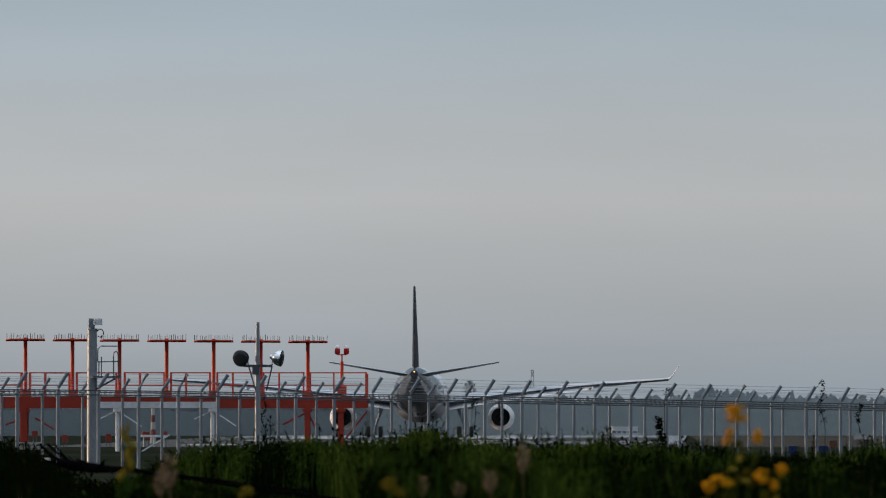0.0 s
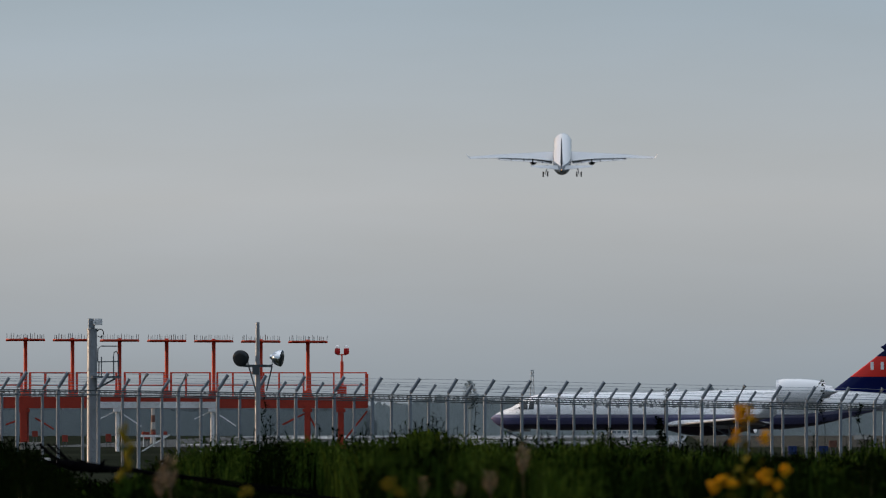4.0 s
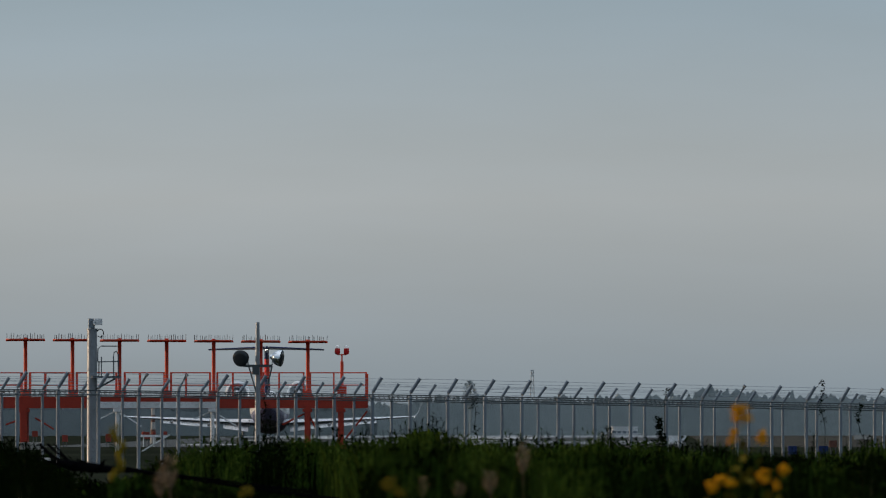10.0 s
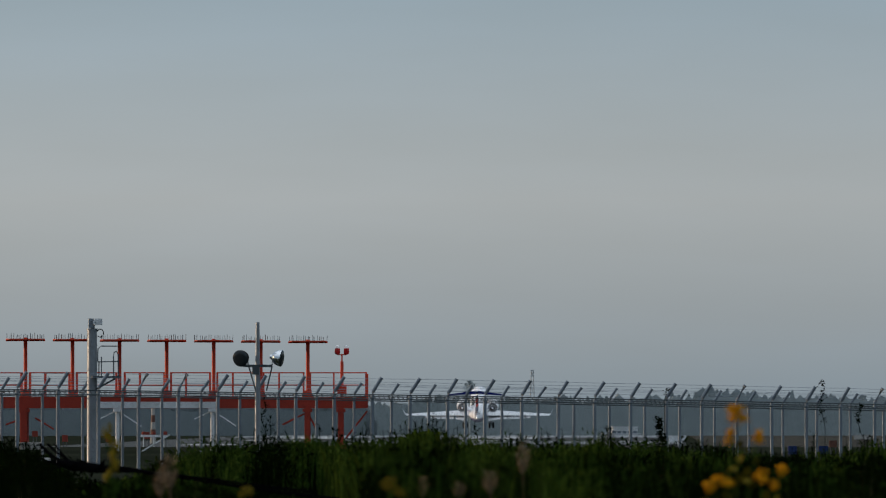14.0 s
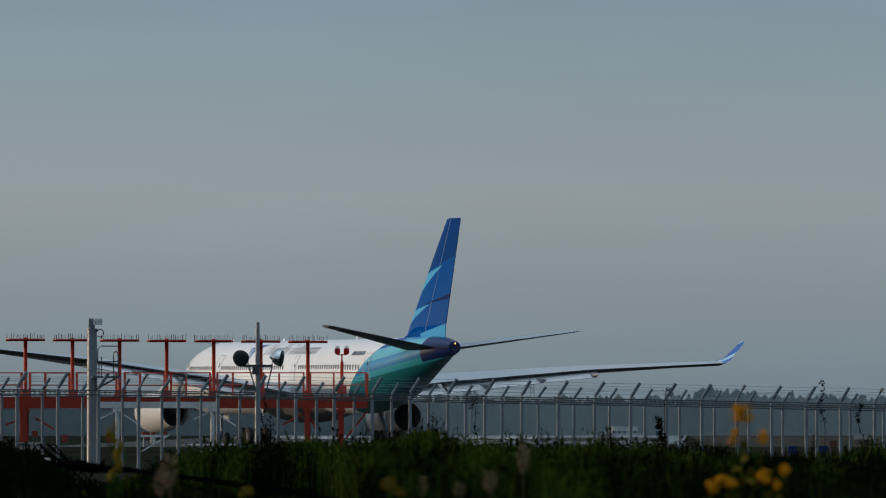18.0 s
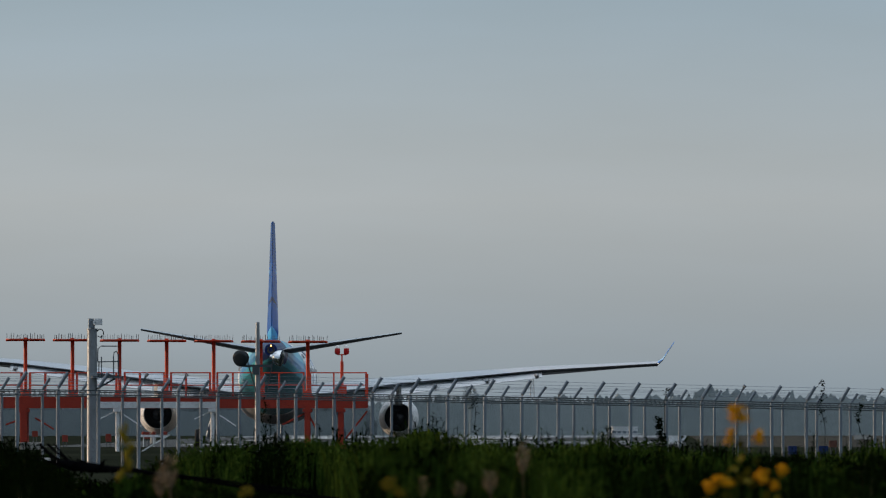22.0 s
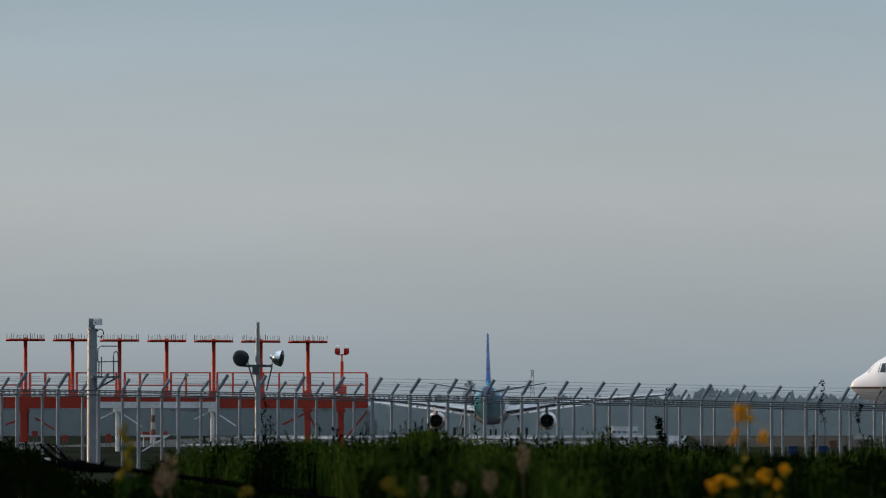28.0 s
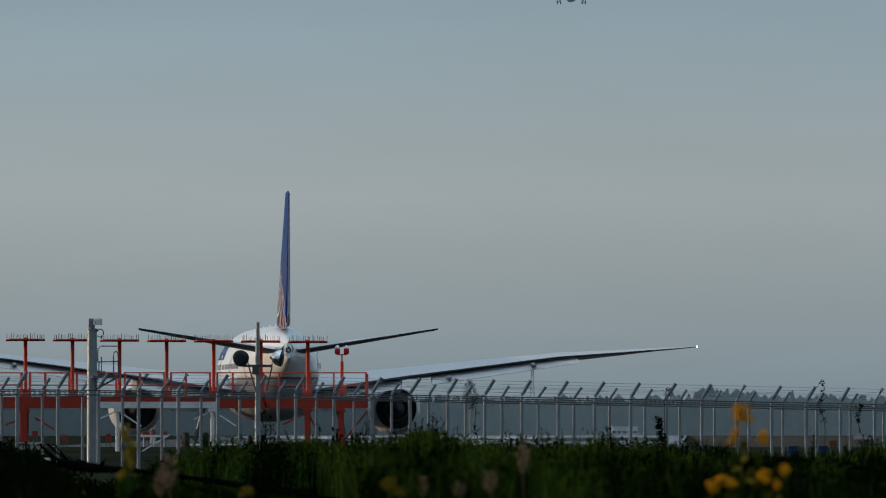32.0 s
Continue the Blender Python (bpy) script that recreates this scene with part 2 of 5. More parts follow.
# ---- aircraft ----
# local axes: x to the right wing, y to the nose, z up; the origin lies on the ground between the main wheels


def smooth_at(stops, s):
    for (a, va), (b, vb) in zip(stops, stops[1:]):
        if s <= b:
            k = (s - a) / (b - a)
            return va + (vb - va) * k
    return stops[-1][1]


def hull(spec, n=40):
    """The fuselage: rings of (station, centre height, half width, half height) along the length."""
    rings = []
    L = spec["length"]
    stations = [0.0, 0.12, 0.35, 0.7, 1.2, 1.65, 1.9, 2.8, 3.8, 5.0, 6.4, 8.0, 10.0] + [10 + (L - 10) * i / 30 for i in range(1, 31)]
    stations = [s * spec.get("nose_k", 1.0) if s <= 10 else s for s in stations]
    for s in stations:
        r = smooth_at(spec["radius"], s)
        top = smooth_at(spec["top"], s)
        cz = top - r
        w = r * smooth_at(spec.get("narrow", ((0, 1), (L, 1))), s)
        rings.append([(w * math.sin(2 * math.pi * j / n), spec["mg"] - s, cz + r * math.cos(2 * math.pi * j / n)) for j in range(n)])
    return loft(rings)


def hull_x(spec, s, z):
    r = smooth_at(spec["radius"], s)
    cz = smooth_at(spec["top"], s) - r
    k = 1 - ((z - cz) / r) ** 2
    return r * math.sqrt(max(k, 0.0)) * smooth_at(spec.get("narrow", ((0, 1), (100, 1))), s)


FOIL = ((0.0, 0.0), (0.03, 0.38), (0.10, 0.72), (0.25, 1.0), (0.45, 0.92), (0.70, 0.55), (1.0, 0.06),
        (1.0, -0.06), (0.70, -0.32), (0.45, -0.62), (0.25, -0.72), (0.10, -0.55), (0.03, -0.30))


# wing and tailplane section fitted to the rear view: flatter above, undersides showing
WING_FOIL = ((0.0, 0.0), (0.03, 0.28), (0.10, 0.48), (0.25, 0.60), (0.45, 0.58), (0.70, 0.42), (1.0, 0.10),
             (1.0, -0.08), (0.70, -0.55), (0.45, -0.92), (0.25, -1.0), (0.10, -0.72), (0.03, -0.38))


FIN_HALF = ((0.0, 0.0), (0.02, 0.30), (0.06, 0.52), (0.12, 0.72), (0.20, 0.88), (0.30, 0.97), (0.42, 1.0), (0.65, 0.76), (1.0, 0.08))
FIN_FOIL = FIN_HALF + tuple((u, -w) for u, w in FIN_HALF[:0:-1])


def surface(sections, mg, upright=False, foil=FOIL, droop=0.0, twist=0.0):
    """A wing or fin: sections of (across, station of the leading edge, height, chord, thickness); droop: slope down towards the rear; twist: front edge raised, more where the chord is long."""
    rings = []
    for x, s, z, c, t in sections:
        ring = []
        for u, w in (FIN_FOIL if upright else foil):
            p = (x, mg - s - u * c, z + w * t / 2 - u * c * droop - (u - 0.8) * c * min(twist * c, 0.055)) if not upright else (x + w * t / 2, mg - s - u * c, z)
            ring.append(p)
        rings.append(ring)
    return loft(rings)


def shade_underside(ob):
    """Gives a wing or tailplane a darker underside, its shade put into the colour."""
    ob.data.materials.append(M_UNDER_SHADED)
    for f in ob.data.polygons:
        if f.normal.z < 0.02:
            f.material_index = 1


def mirrored(geo):
    return [(-v[0], v[1], v[2]) for v in geo[0]], geo[1]


def patch(spec, s0, s1, z0, z1, side, lift=0.015, nz=4):
    """A thin piece of the skin between two stations and two heights, laid on the hull."""
    rows = []
    for d in (lift, -0.05):
        for i in range(nz + 1):
            z = z0 + (z1 - z0) * i / nz
            for s in (s0, s1):
                rows.append((side * (hull_x(spec, s, z) + d), spec["mg"] - s, z))
    n = (nz + 1) * 2
    fs = []
    for o in (0, n):
        for i in range(nz):
            fs.append((o + 2 * i, o + 2 * i + 1, o + 2 * i + 3, o + 2 * i + 2))
    rim = [0] + [2 * i for i in range(1, nz + 1)] + [2 * i + 1 for i in range(nz, -1, -1)]
    for a, b in zip(rim, rim[1:] + rim[:1]):
        fs.append((a, b, b + n, a + n))
    return rows, fs


def skin(spec, pairs, side, lift=0.026):
    """A thin painted band on the hull through pairs of (station, height) points."""
    n = len(pairs)
    rows = [(side * (hull_x(spec, s, z) + d), spec["mg"] - s, z) for d in (lift, -0.05) for pq in pairs for s, z in pq]
    m = 2 * n
    fs = [(o + 2 * i, o + 2 * i + 1, o + 2 * i + 3, o + 2 * i + 2) for o in (0, m) for i in range(n - 1)]
    rim = [2 * i for i in range(n)] + [2 * i + 1 for i in range(n - 1, -1, -1)]
    fs += [(a, b, b + m, a + m) for a, b in zip(rim, rim[1:] + rim[:1])]
    return rows, fs


def oval_window(w, h):
    """One cabin window, a rounded pane lying in the plane x = 0."""
    ring = lambda x, k: [(x, w / 2 * k * math.copysign(abs(math.cos(a)) ** 0.7, math.cos(a)), h / 2 * k * math.copysign(abs(math.sin(a)) ** 0.7, math.sin(a))) for a in [2 * math.pi * j / 10 for j in range(10)]]
    return loft([ring(-0.04, 1), ring(0.012, 1), ring(0.02, 0.8)])


def wheel_mesh(r, w):
    tyre = turned(((-w / 2, r * 0.55), (-w / 2, r * 0.86), (-w * 0.34, r), (w * 0.34, r), (w / 2, r * 0.86), (w / 2, r * 0.55)), (0, 0, 0), "x", 20)
    hub = turned(((-w * 0.4, 0.02), (-w * 0.42, r * 0.2), (-w * 0.36, r * 0.55), (w * 0.36, r * 0.55), (w * 0.42, r * 0.2), (w * 0.4, 0.02)), (0, 0, 0), "x", 16)
    return mesh("tyre", tyre, M_TYRE, True), mesh("rim", hub, M_STEEL_DARK, True)


def gear(plane, spec, name, x, s, rows, gap, r, leg_top, lean=0.0):
    mg = spec["mg"]
    zc = r
    leg = joined(tube([(x, mg - s, zc), (x + lean * 0.3, mg - s, zc + 1.2), (x + lean, mg - s, leg_top)], [0.11 * r / 0.6, 0.13 * r / 0.6, 0.18 * r / 0.6], 10),
                 tube([(x, mg - s - 0.2, zc + 0.6), (x + lean * 0.7, mg - s + 1.4, leg_top)], 0.07, 6),
                 tube([(x, mg - s + (rows - 1) * 0.75 * r / 0.6, zc), (x, mg - s - (rows - 1) * 0.75 * r / 0.6 - 0.01, zc)], 0.11, 8))
    g = part(name, leg, M_STEEL, plane, "grey landing gear leg", True)
    part("gear_door", block((x + (0.5 if lean >= 0 else -0.5) * (1 if abs(x) > 1 else 0.9), mg - s + 0.2, (leg_top + zc) / 2 + 0.8), (0.05, 1.6, (leg_top - zc) * 0.45)), M_WING, g)
    tyre, rim = spec.setdefault("wheel%.2f" % r, wheel_mesh(r, r * 0.65))
    for i in range(rows):
        y = mg - s + (i - (rows - 1) / 2) * 1.5 * r / 0.6
        for side in (-1, 1):
            at = Matrix.Translation((x + side * gap / 2, y, zc))
            for nm, me in (("tyre", tyre), ("rim", rim)):
                w = part(nm, me, None, g)
                w.matrix_basis = at


def engine(plane, spec, side, x, s0, s1, z, r, paint, pylon_top):
    mg = spec["mg"]
    L = s1 - s0
    y = lambda k: mg - s0 - L * k
    mixed_flow = spec.get("long_cowl", False)
    outer = ((y(0.02), r * 0.84), (y(0.0), r * 0.89), (y(0.03), r * 0.95), (y(0.15), r), (y(0.4), r), (y(0.62), r * 0.95), (y(0.86), r * 0.82), (y(0.86), r * 0.78), (y(0.5), r * 0.80), (y(0.16), r * 0.82), (y(0.02), r * 0.84))
    if mixed_flow:
        outer = ((y(0.02), r * 0.84), (y(0.0), r * 0.89), (y(0.03), r * 0.95), (y(0.15), r), (y(0.45), r * 0.99), (y(0.70), r * 0.88), (y(0.90), r * 0.79), (y(1.05), r * 0.72), (y(1.05), r * 0.69), (y(0.85), r * 0.70), (y(0.5), r * 0.78), (y(0.16), r * 0.82), (y(0.02), r * 0.84))
    e = part("engine", turned(outer, (side * x, 0, z), "y", 32), paint, plane, "", True)
    part("intake_lip", turned(((y(0.03), r * 0.965), (y(-0.01), r * 0.9), (y(0.03), r * 0.82)), (side * x, 0, z), "y", 32), M_ALU, e, "polished metal intake lip", True)
    part("fan", turned(((y(0.19), 0.01), (y(0.10), 0.05), (y(0.17), r * 0.28), (y(0.185), r * 0.30), (y(0.19), r * 0.81)), (side * x, 0, z), "y", 24), M_DARKMETAL, e, "dark fan face", True)
    nozzle = ((y(0.80), r * 0.69), (y(0.90), r * 0.50), (y(0.92), r * 0.40), (y(0.88), r * 0.30), (y(1.0), r * 0.20), (y(1.12), 0.03)) if mixed_flow else ((y(0.72), r * 0.79), (y(0.72), r * 0.62), (y(1.0), r * 0.46), (y(1.0), r * 0.42), (y(0.93), r * 0.36), (y(1.02), r * 0.26), (y(1.14), 0.03))
    part("exhaust_cone", turned(nozzle, (side * x, 0, z), "y", 24), spec.get("nozzle_paint", M_DARKMETAL), e, "dark metal exhaust nozzle", True)
    if pylon_top:
        rings = []
        for zz, a, b, w in ((z + r * 0.6, s0 + L * 0.15, s1 + L * 0.05, 0.3), (z + r * 1.02, s0 + L * 0.25, s1 + L * 0.35, 0.3), (pylon_top, s0 + L * 0.75, s1 + L * 0.45, 0.26)):
            rings.append([(side * x - w, mg - a - 0.5, zz), (side * x, mg - a, zz), (side * x + w, mg - a - 0.5, zz), (side * x + w, mg - b + 0.6, zz), (side * x, mg - b, zz), (side * x - w, mg - b + 0.6, zz)])
        part("pylon", loft(rings), M_WING, e, "", True)
    return e


def light(plane, name, at, r, mat):
    prof = [(-r, 0.005), (-r * 0.7, r * 0.7), (0, r), (r * 0.7, r * 0.7), (r, 0.005)]
    return part(name, turned(prof, at, "y", 10), mat, plane)


def airliner(spec, label):
    """A jet airliner in its parts."""
    mg = spec["mg"]
    plane = thing("airliner", label, "airplane")
    body = part("fuselage", hull(spec), spec["paint"], plane, spec["body_label"], True)
    # wing roots and belly fairing
    b0, b1, bz, bw = spec["belly"]
    rings = []
    for k in range(15):
        u = k / 14
        g = max(0.05, math.sin(math.pi * u ** 0.8)) ** 0.8
        rings.append([(bw * g * math.cos(a), mg - b0 - (b1 - b0) * u, bz + 0.9 * (1 - g) + (0.35 + 0.95 * g) * math.sin(a) * 1.25 * spec.get("belly_k", 1.0)) for a in [2 * math.pi * j / 20 for j in range(20)]])
    part("belly_fairing", loft(rings), spec["belly_paint"], plane, "", True)
    for side in (1, -1):
        def half(geo):
            return geo if side == 1 else mirrored(geo)
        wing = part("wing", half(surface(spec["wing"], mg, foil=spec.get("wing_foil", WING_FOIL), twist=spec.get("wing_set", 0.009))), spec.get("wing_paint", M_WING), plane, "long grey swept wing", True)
        shade_underside(wing)
        # trailing edge flaps and slats, each a piece of its own
        secs = spec["wing"]
        for i, (a, b, nm) in enumerate(spec["flaps"]):
            def at(x):
                for p, q in zip(secs, secs[1:]):
                    if x <= q[0]:
                        k = (x - p[0]) / (q[0] - p[0])
                        return [p[j] + (q[j] - p[j]) * k for j in range(5)]
                return list(secs[-1])
            rows = []
            for x in (a, b):
                _, s, z, c, t = at(x)
                if nm == "slat":
                    rows.append((x, s - 0.10 * c - 0.05, z - 0.02 * c, 0.20 * c, t * 0.55))
                else:
                    rows.append((x, s + 0.83 * c, z - 0.02 * c - 0.02, min(0.30 * c, 2.1), t * 0.36))
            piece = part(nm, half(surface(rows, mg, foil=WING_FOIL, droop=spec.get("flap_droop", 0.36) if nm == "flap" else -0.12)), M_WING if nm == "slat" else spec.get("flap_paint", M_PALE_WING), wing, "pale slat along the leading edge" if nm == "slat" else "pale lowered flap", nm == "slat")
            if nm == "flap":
                shade_underside(piece)
        for x in spec["fairings"]:
            _, s, z, c, t = at(x)
            k = spec.get("fairing_k", 0.6)
            part("flap_fairing", half(turned([(mg - s - c * 0.45, 0.03), (mg - s - c * 0.65, 0.30 * k), (mg - s - c * 0.95, 0.38 * k), (mg - s - c * 1.2, 0.22 * k), (mg - s - c * 1.32, 0.03)], (x, 0, z - t * 0.5 - 0.18 * k), "y", 10)), M_FAIRING, wing, "", True)
        if "winglet" in spec:
            part("winglet", half(surface(spec["winglet"], mg)), spec.get("winglet_paint", spec["paint"]), wing, spec.get("winglet_label", ""), True)
        tip = secs[-1]
        light(wing, "nav_light", (side * (tip[0] + spec.get("tip_out", 0.0)), mg - tip[1] - tip[3] * spec.get("tip_k", 0.9), tip[2]), spec.get("nav_r", 0.07), M_WHITELIGHT if side == 1 else M_REDLIGHT)
        shade_underside(part("tailplane", half(surface(spec["tail"], mg, foil=WING_FOIL)), spec.get("tail_paint", M_WING), plane, "", True))
        ex, e0, e1, ez, er, pt = spec["engine"]
        engine(plane, spec, side, ex, e0, e1, ez, er, spec["engine_paint"], pt)
    fin = part("fin", surface(spec["fin"], mg, True), spec["fin_paint"], plane, spec["fin_label"], True)
    # cabin windows, doors and cockpit panes
    wz, ww, wh = spec["window"]
    pane = mesh("cabin_window", oval_window(ww, wh), M_CABIN, True)
    for side in (1, -1):
        for a, b in spec["window_rows"]:
            n = int((b - a) / spec["window_step"])
            for i in range(n + 1):
                s = a + i * spec["window_step"]
                w = part("cabin_window", pane, None, body)
                w.matrix_basis = Matrix.Translation((side * hull_x(spec, s, wz), mg - s, wz)) @ Matrix.Rotation(0 if side == 1 else math.pi, 4, "Z")
        for s, z0, h, wd in spec["doors"]:
            d = part("cabin_door", patch(spec, s - wd / 2, s + wd / 2, z0, z0 + h, side, 0.022), spec["paint"], body, "closed cabin door")
            frame_geo = joined(*(patch(spec, a, b, c, e, side, 0.034, 4) for a, b, c, e in (
                (s - wd / 2 - 0.035, s - wd / 2, z0, z0 + h), (s + wd / 2, s + wd / 2 + 0.035, z0, z0 + h), (s - wd / 2 - 0.035, s + wd / 2 + 0.035, z0 + h, z0 + h + 0.05), (s - wd / 2 - 0.035, s + wd / 2 + 0.035, z0 - 0.05, z0))))
            part("door_frame", frame_geo, spec["door_line"], body, "thin grey door outline")
            part("door_window", patch(spec, s + 0.1, s + 0.22, z0 + h * 0.52, z0 + h * 0.68, side, 0.036), M_GLASS_DARK, body)
        for pairs in spec["cockpit"]:
            part("cockpit_window", skin(spec, pairs, side, 0.02), spec.get("cockpit_glass", M_GLASS_DARK), body, "dark cockpit pane")
    for name, boxes, mat, lab in spec.get("marks", ()):
        for s0, s1, z0, z1 in boxes:
            for side in (1, -1):
                part(name, patch(spec, s0, s1, z0, z1, side, 0.026, 6), mat, body, lab)
    for name, bands, mat, lab in spec.get("bands", ()):
        for pairs in bands:
            for side in (1, -1):
                part(name, skin(spec, pairs, side), mat, body, lab)
    # antennas on the crown
    for s in spec["blades"]:
        top = smooth_at(spec["top"], s)
        part("blade_antenna", surface([(0, s, top - 0.05, 0.5, 0.08), (0, s + 0.22, top + 0.20, 0.2, 0.04)], mg, True), spec["paint"], body)
    x, s, rows, gap, r, lt, lean = spec["main_gear"]
    gear(plane, spec, "main_gear", x, s, rows, gap, r, lt, -lean)
    gear(plane, spec, "main_gear", -x, s, rows, gap, r, lt, lean)
    s, gap, r, lt = spec["nose_gear"]
    gear(plane, spec, "nose_gear", 0.0, s, 1, gap, r, lt, 0.0)
    end = spec["length"]
    tail_z = smooth_at(spec["top"], end) - smooth_at(spec["radius"], end)
    part("exhaust_outlet", turned(((mg - end + 0.05, spec["apu"]), (mg - end - 0.12, spec["apu"] * 0.9), (mg - end - 0.05, spec["apu"] * 0.6), (mg - end + 0.2, 0.02)), (0, 0, tail_z), "y", 14), M_DARKMETAL, plane, "dark tail exhaust outlet", True)
    light(plane, "tail_light", (0, mg - end - 0.15, tail_z + spec["apu"]), spec.get("tail_r", 0.10), spec.get("tail_lamp", M_AMBER))
    return plane


def paint_mat(name, pattern, rough=0.45, spec=0.1, coat=0.8, coat_rough=0.18):
    return material(name, WHITE, rough, vary=0.05, grain=1.5, coat=coat, spec=spec, pattern=pattern, coat_rough=coat_rough)


# fairing grey darkened to carry the shadow under the fuselage
M_BELLY_SHADED = material("belly_fairing_shaded_grey", (0.18, 0.19, 0.205), 0.4, vary=0.12, grain=2, coat=0.3, coat_rough=0.25)


def wide_twin(paint, fin_paint, engine_paint, label, body_label, fin_label, winglet_paint, winglet_label, marks=(), bands=(), fin_up=0.0, fin_k=0.86):
    mg = 32.0
    return airliner(dict(
        mg=mg, length=63.3, paint=paint, body_label=body_label, fin_paint=fin_paint, fin_label=fin_label, engine_paint=engine_paint, bands=bands,
        long_cowl=True, winglet_paint=winglet_paint, winglet_label=winglet_label, belly_paint=M_BELLY_SHADED,
        radius=((0, 0.05), (0.12, 0.42), (0.35, 0.72), (0.7, 1.02), (1.2, 1.34), (1.9, 1.68), (2.8, 2.02), (3.8, 2.32), (5, 2.58), (6.4, 2.74), (8, 2.82), (43.5, 2.82), (46.8, 2.72), (50.9, 2.35), (54.9, 1.80), (58.9, 1.22), (61.9, 0.72), (63.5, 0.42), (63.9, 0.32)),
        top=((0, 4.45), (0.12, 4.80), (0.35, 5.06), (0.7, 5.32), (1.2, 5.62), (1.9, 6.12), (2.8, 6.78), (3.8, 7.28), (5, 7.66), (6.4, 7.88), (8, 8.1), (43, 8.15), (50.9, 8.2), (54.9, 8.25), (58.9, 8.28), (61.9, 8.12), (62.9, 7.95), (63.9, 7.7)),
        belly=(18.5, 43.0, 3.40, 2.95),
        wing=((2.2, 19.6, 4.1, 12.2, 1.55), (9.4, 25.6, 5.15, 7.6, 0.95), (20.0, 32.6, 6.25, 4.6, 0.66), (29.2, 39.0, 6.88, 2.5, 0.48)),
        flaps=((3.2, 9.2, "flap"), (9.6, 20.4, "flap"), (4.0, 9.0, "slat"), (10.2, 28.6, "slat")),
        fairings=(6.2, 12.2, 16.2, 20.0),
        winglet=((29.2, 39.0, 6.88, 2.5, 0.44), (29.55, 39.9, 7.14, 1.9, 0.26), (30.4, 41.6, 8.50, 0.9, 0.16)),
        tail=((0.6, 54.5, 7.35, 6.6, 0.65), (9.7, 61.5, 8.80, 2.2, 0.22)),
        fin=((0, 48.8, 7.90, 12.3, 0.25), (0, 52.4, 8.35, 8.7, 1.0 * fin_k), (0, 53.15, 9.1, 8.05, 0.98 * fin_k), (0, 61.0, 16.80 + fin_up, 3.2, 0.36 * fin_k), (0, 61.5, 16.93 + fin_up, 2.6, 0.1)),
        engine=(9.37, 18.6, 24.4, 2.45, 1.58, 4.9),
        window=(5.95, 0.30, 0.42), window_rows=((6.6, 13.2), (15.2, 31.0), (34.6, 48.9)), window_step=0.533,
        doors=((5.3, 5.05, 1.93, 1.07), (14.2, 5.05, 1.93, 1.07), (33.4, 5.05, 1.80, 0.8), (50.0, 5.05, 1.93, 1.07)),
        cockpit=[[((a, 5.58), (b, 5.6)), ((a + 0.1, 5.9), (b, 5.95)), ((a + 0.3 if a < 2 else a, min(6.35, e)), (b, min(6.4, e + 0.1)))] for a, b, e in ((1.62, 2.3, 6.12), (2.38, 3.0, 6.32), (3.08, 3.6, 6.4))],
        door_line=M_SEAM, marks=marks, blades=(9.0, 22.0, 40.0),
        # lighter cockpit panes here: reflected sun glow put into the glass colour
        main_gear=(5.34, 32.0, 2, 1.4, 0.68, 3.6, 0.9), nose_gear=(6.7, 0.9, 0.52, 3.2), apu=0.30, tail_r=0.065, nav_r=0.035, cockpit_glass=M_CABIN), label)


def above(s, z, p, q):
    """How far (s, z) lies above the line through two points of (station, height)."""
    k = (q[1] - p[1]) / (q[0] - p[0])
    return z - (s - p[0]) * k - p[1]


SKY_BLUE, DEEP_BLUE, NAVY = (0.10, 0.42, 0.74), (0.0, 0.074, 0.33), (0.0, 0.013, 0.10)


def teal_body(t, x, y, z):
    # white, with a curved change to slanting blue bands over teal on the tail
    s = y * -1.0 + 31.1
    low = (z * -1.0 + 8.1).op("MAXIMUM", 0.0)
    tail = (s + low * 1.6) > 51.4
    q = z - (s - 54.0) * 0.13
    c = mixed(t, q > 5.7, (0.006, 0.15, 0.18), (0.04, 0.34, 0.44))
    c = mixed(t, q > 6.15, c, (0.010, 0.20, 0.46))
    c = mixed(t, q > 6.5, c, (0.02, 0.27, 0.56))
    c = mixed(t, q > 6.95, c, (0.16, 0.52, 0.68))
    c = mixed(t, (q > 7.75) * (s < 53.6), c, DEEP_BLUE)
    c = mixed(t, (q > 7.75) * (s > 53.6), c, SKY_BLUE)
    c = mixed(t, (s > 58.0) * (q > 5.8), c, NAVY)
    return mixed(t, tail, WHITE, c)


def teal_fin(t, x, y, z):
    s = y * -1.0 + 31.1
    c = mixed(t, above(s, z, (56.0, 12.9), (63.0, 14.3)) > 0.0, DEEP_BLUE, (0.0, 0.042, 0.22))
    c = mixed(t, (above(s, z, (57.0, 10.7), (62.0, 11.5)) < 0.0) * (above(s, z, (56.5, 10.6), (62.0, 11.1)) > 0.0), c, NAVY)
    c = mixed(t, (above(s, z, (55.45, 12.66), (60.0, 13.5)) < 0.0) * (above(s, z, (53.65, 10.9), (60.0, 13.5)) > 0.0), c, SKY_BLUE)
    c = mixed(t, (above(s, z, (52.8, 10.05), (57.4, 10.6)) < 0.0) * (above(s, z, (51.7, 8.93), (57.4, 10.6)) > 0.0), c, SKY_BLUE)
    c = mixed(t, (above(s, z, (55.6, 8.45), (59.1, 8.98)) < 0.0) * (s > 55.6), c, SKY_BLUE)
    hinge = (s - (z - 8.5) * 0.595 - 56.5).op("ABSOLUTE") < 0.035
    c = mixed(t, hinge, c, (0.22, 0.28, 0.38))
    return mixed(t, above(s, z, (51.35, 8.35), (52.15, 9.1)) > 0.0, c, WHITE)


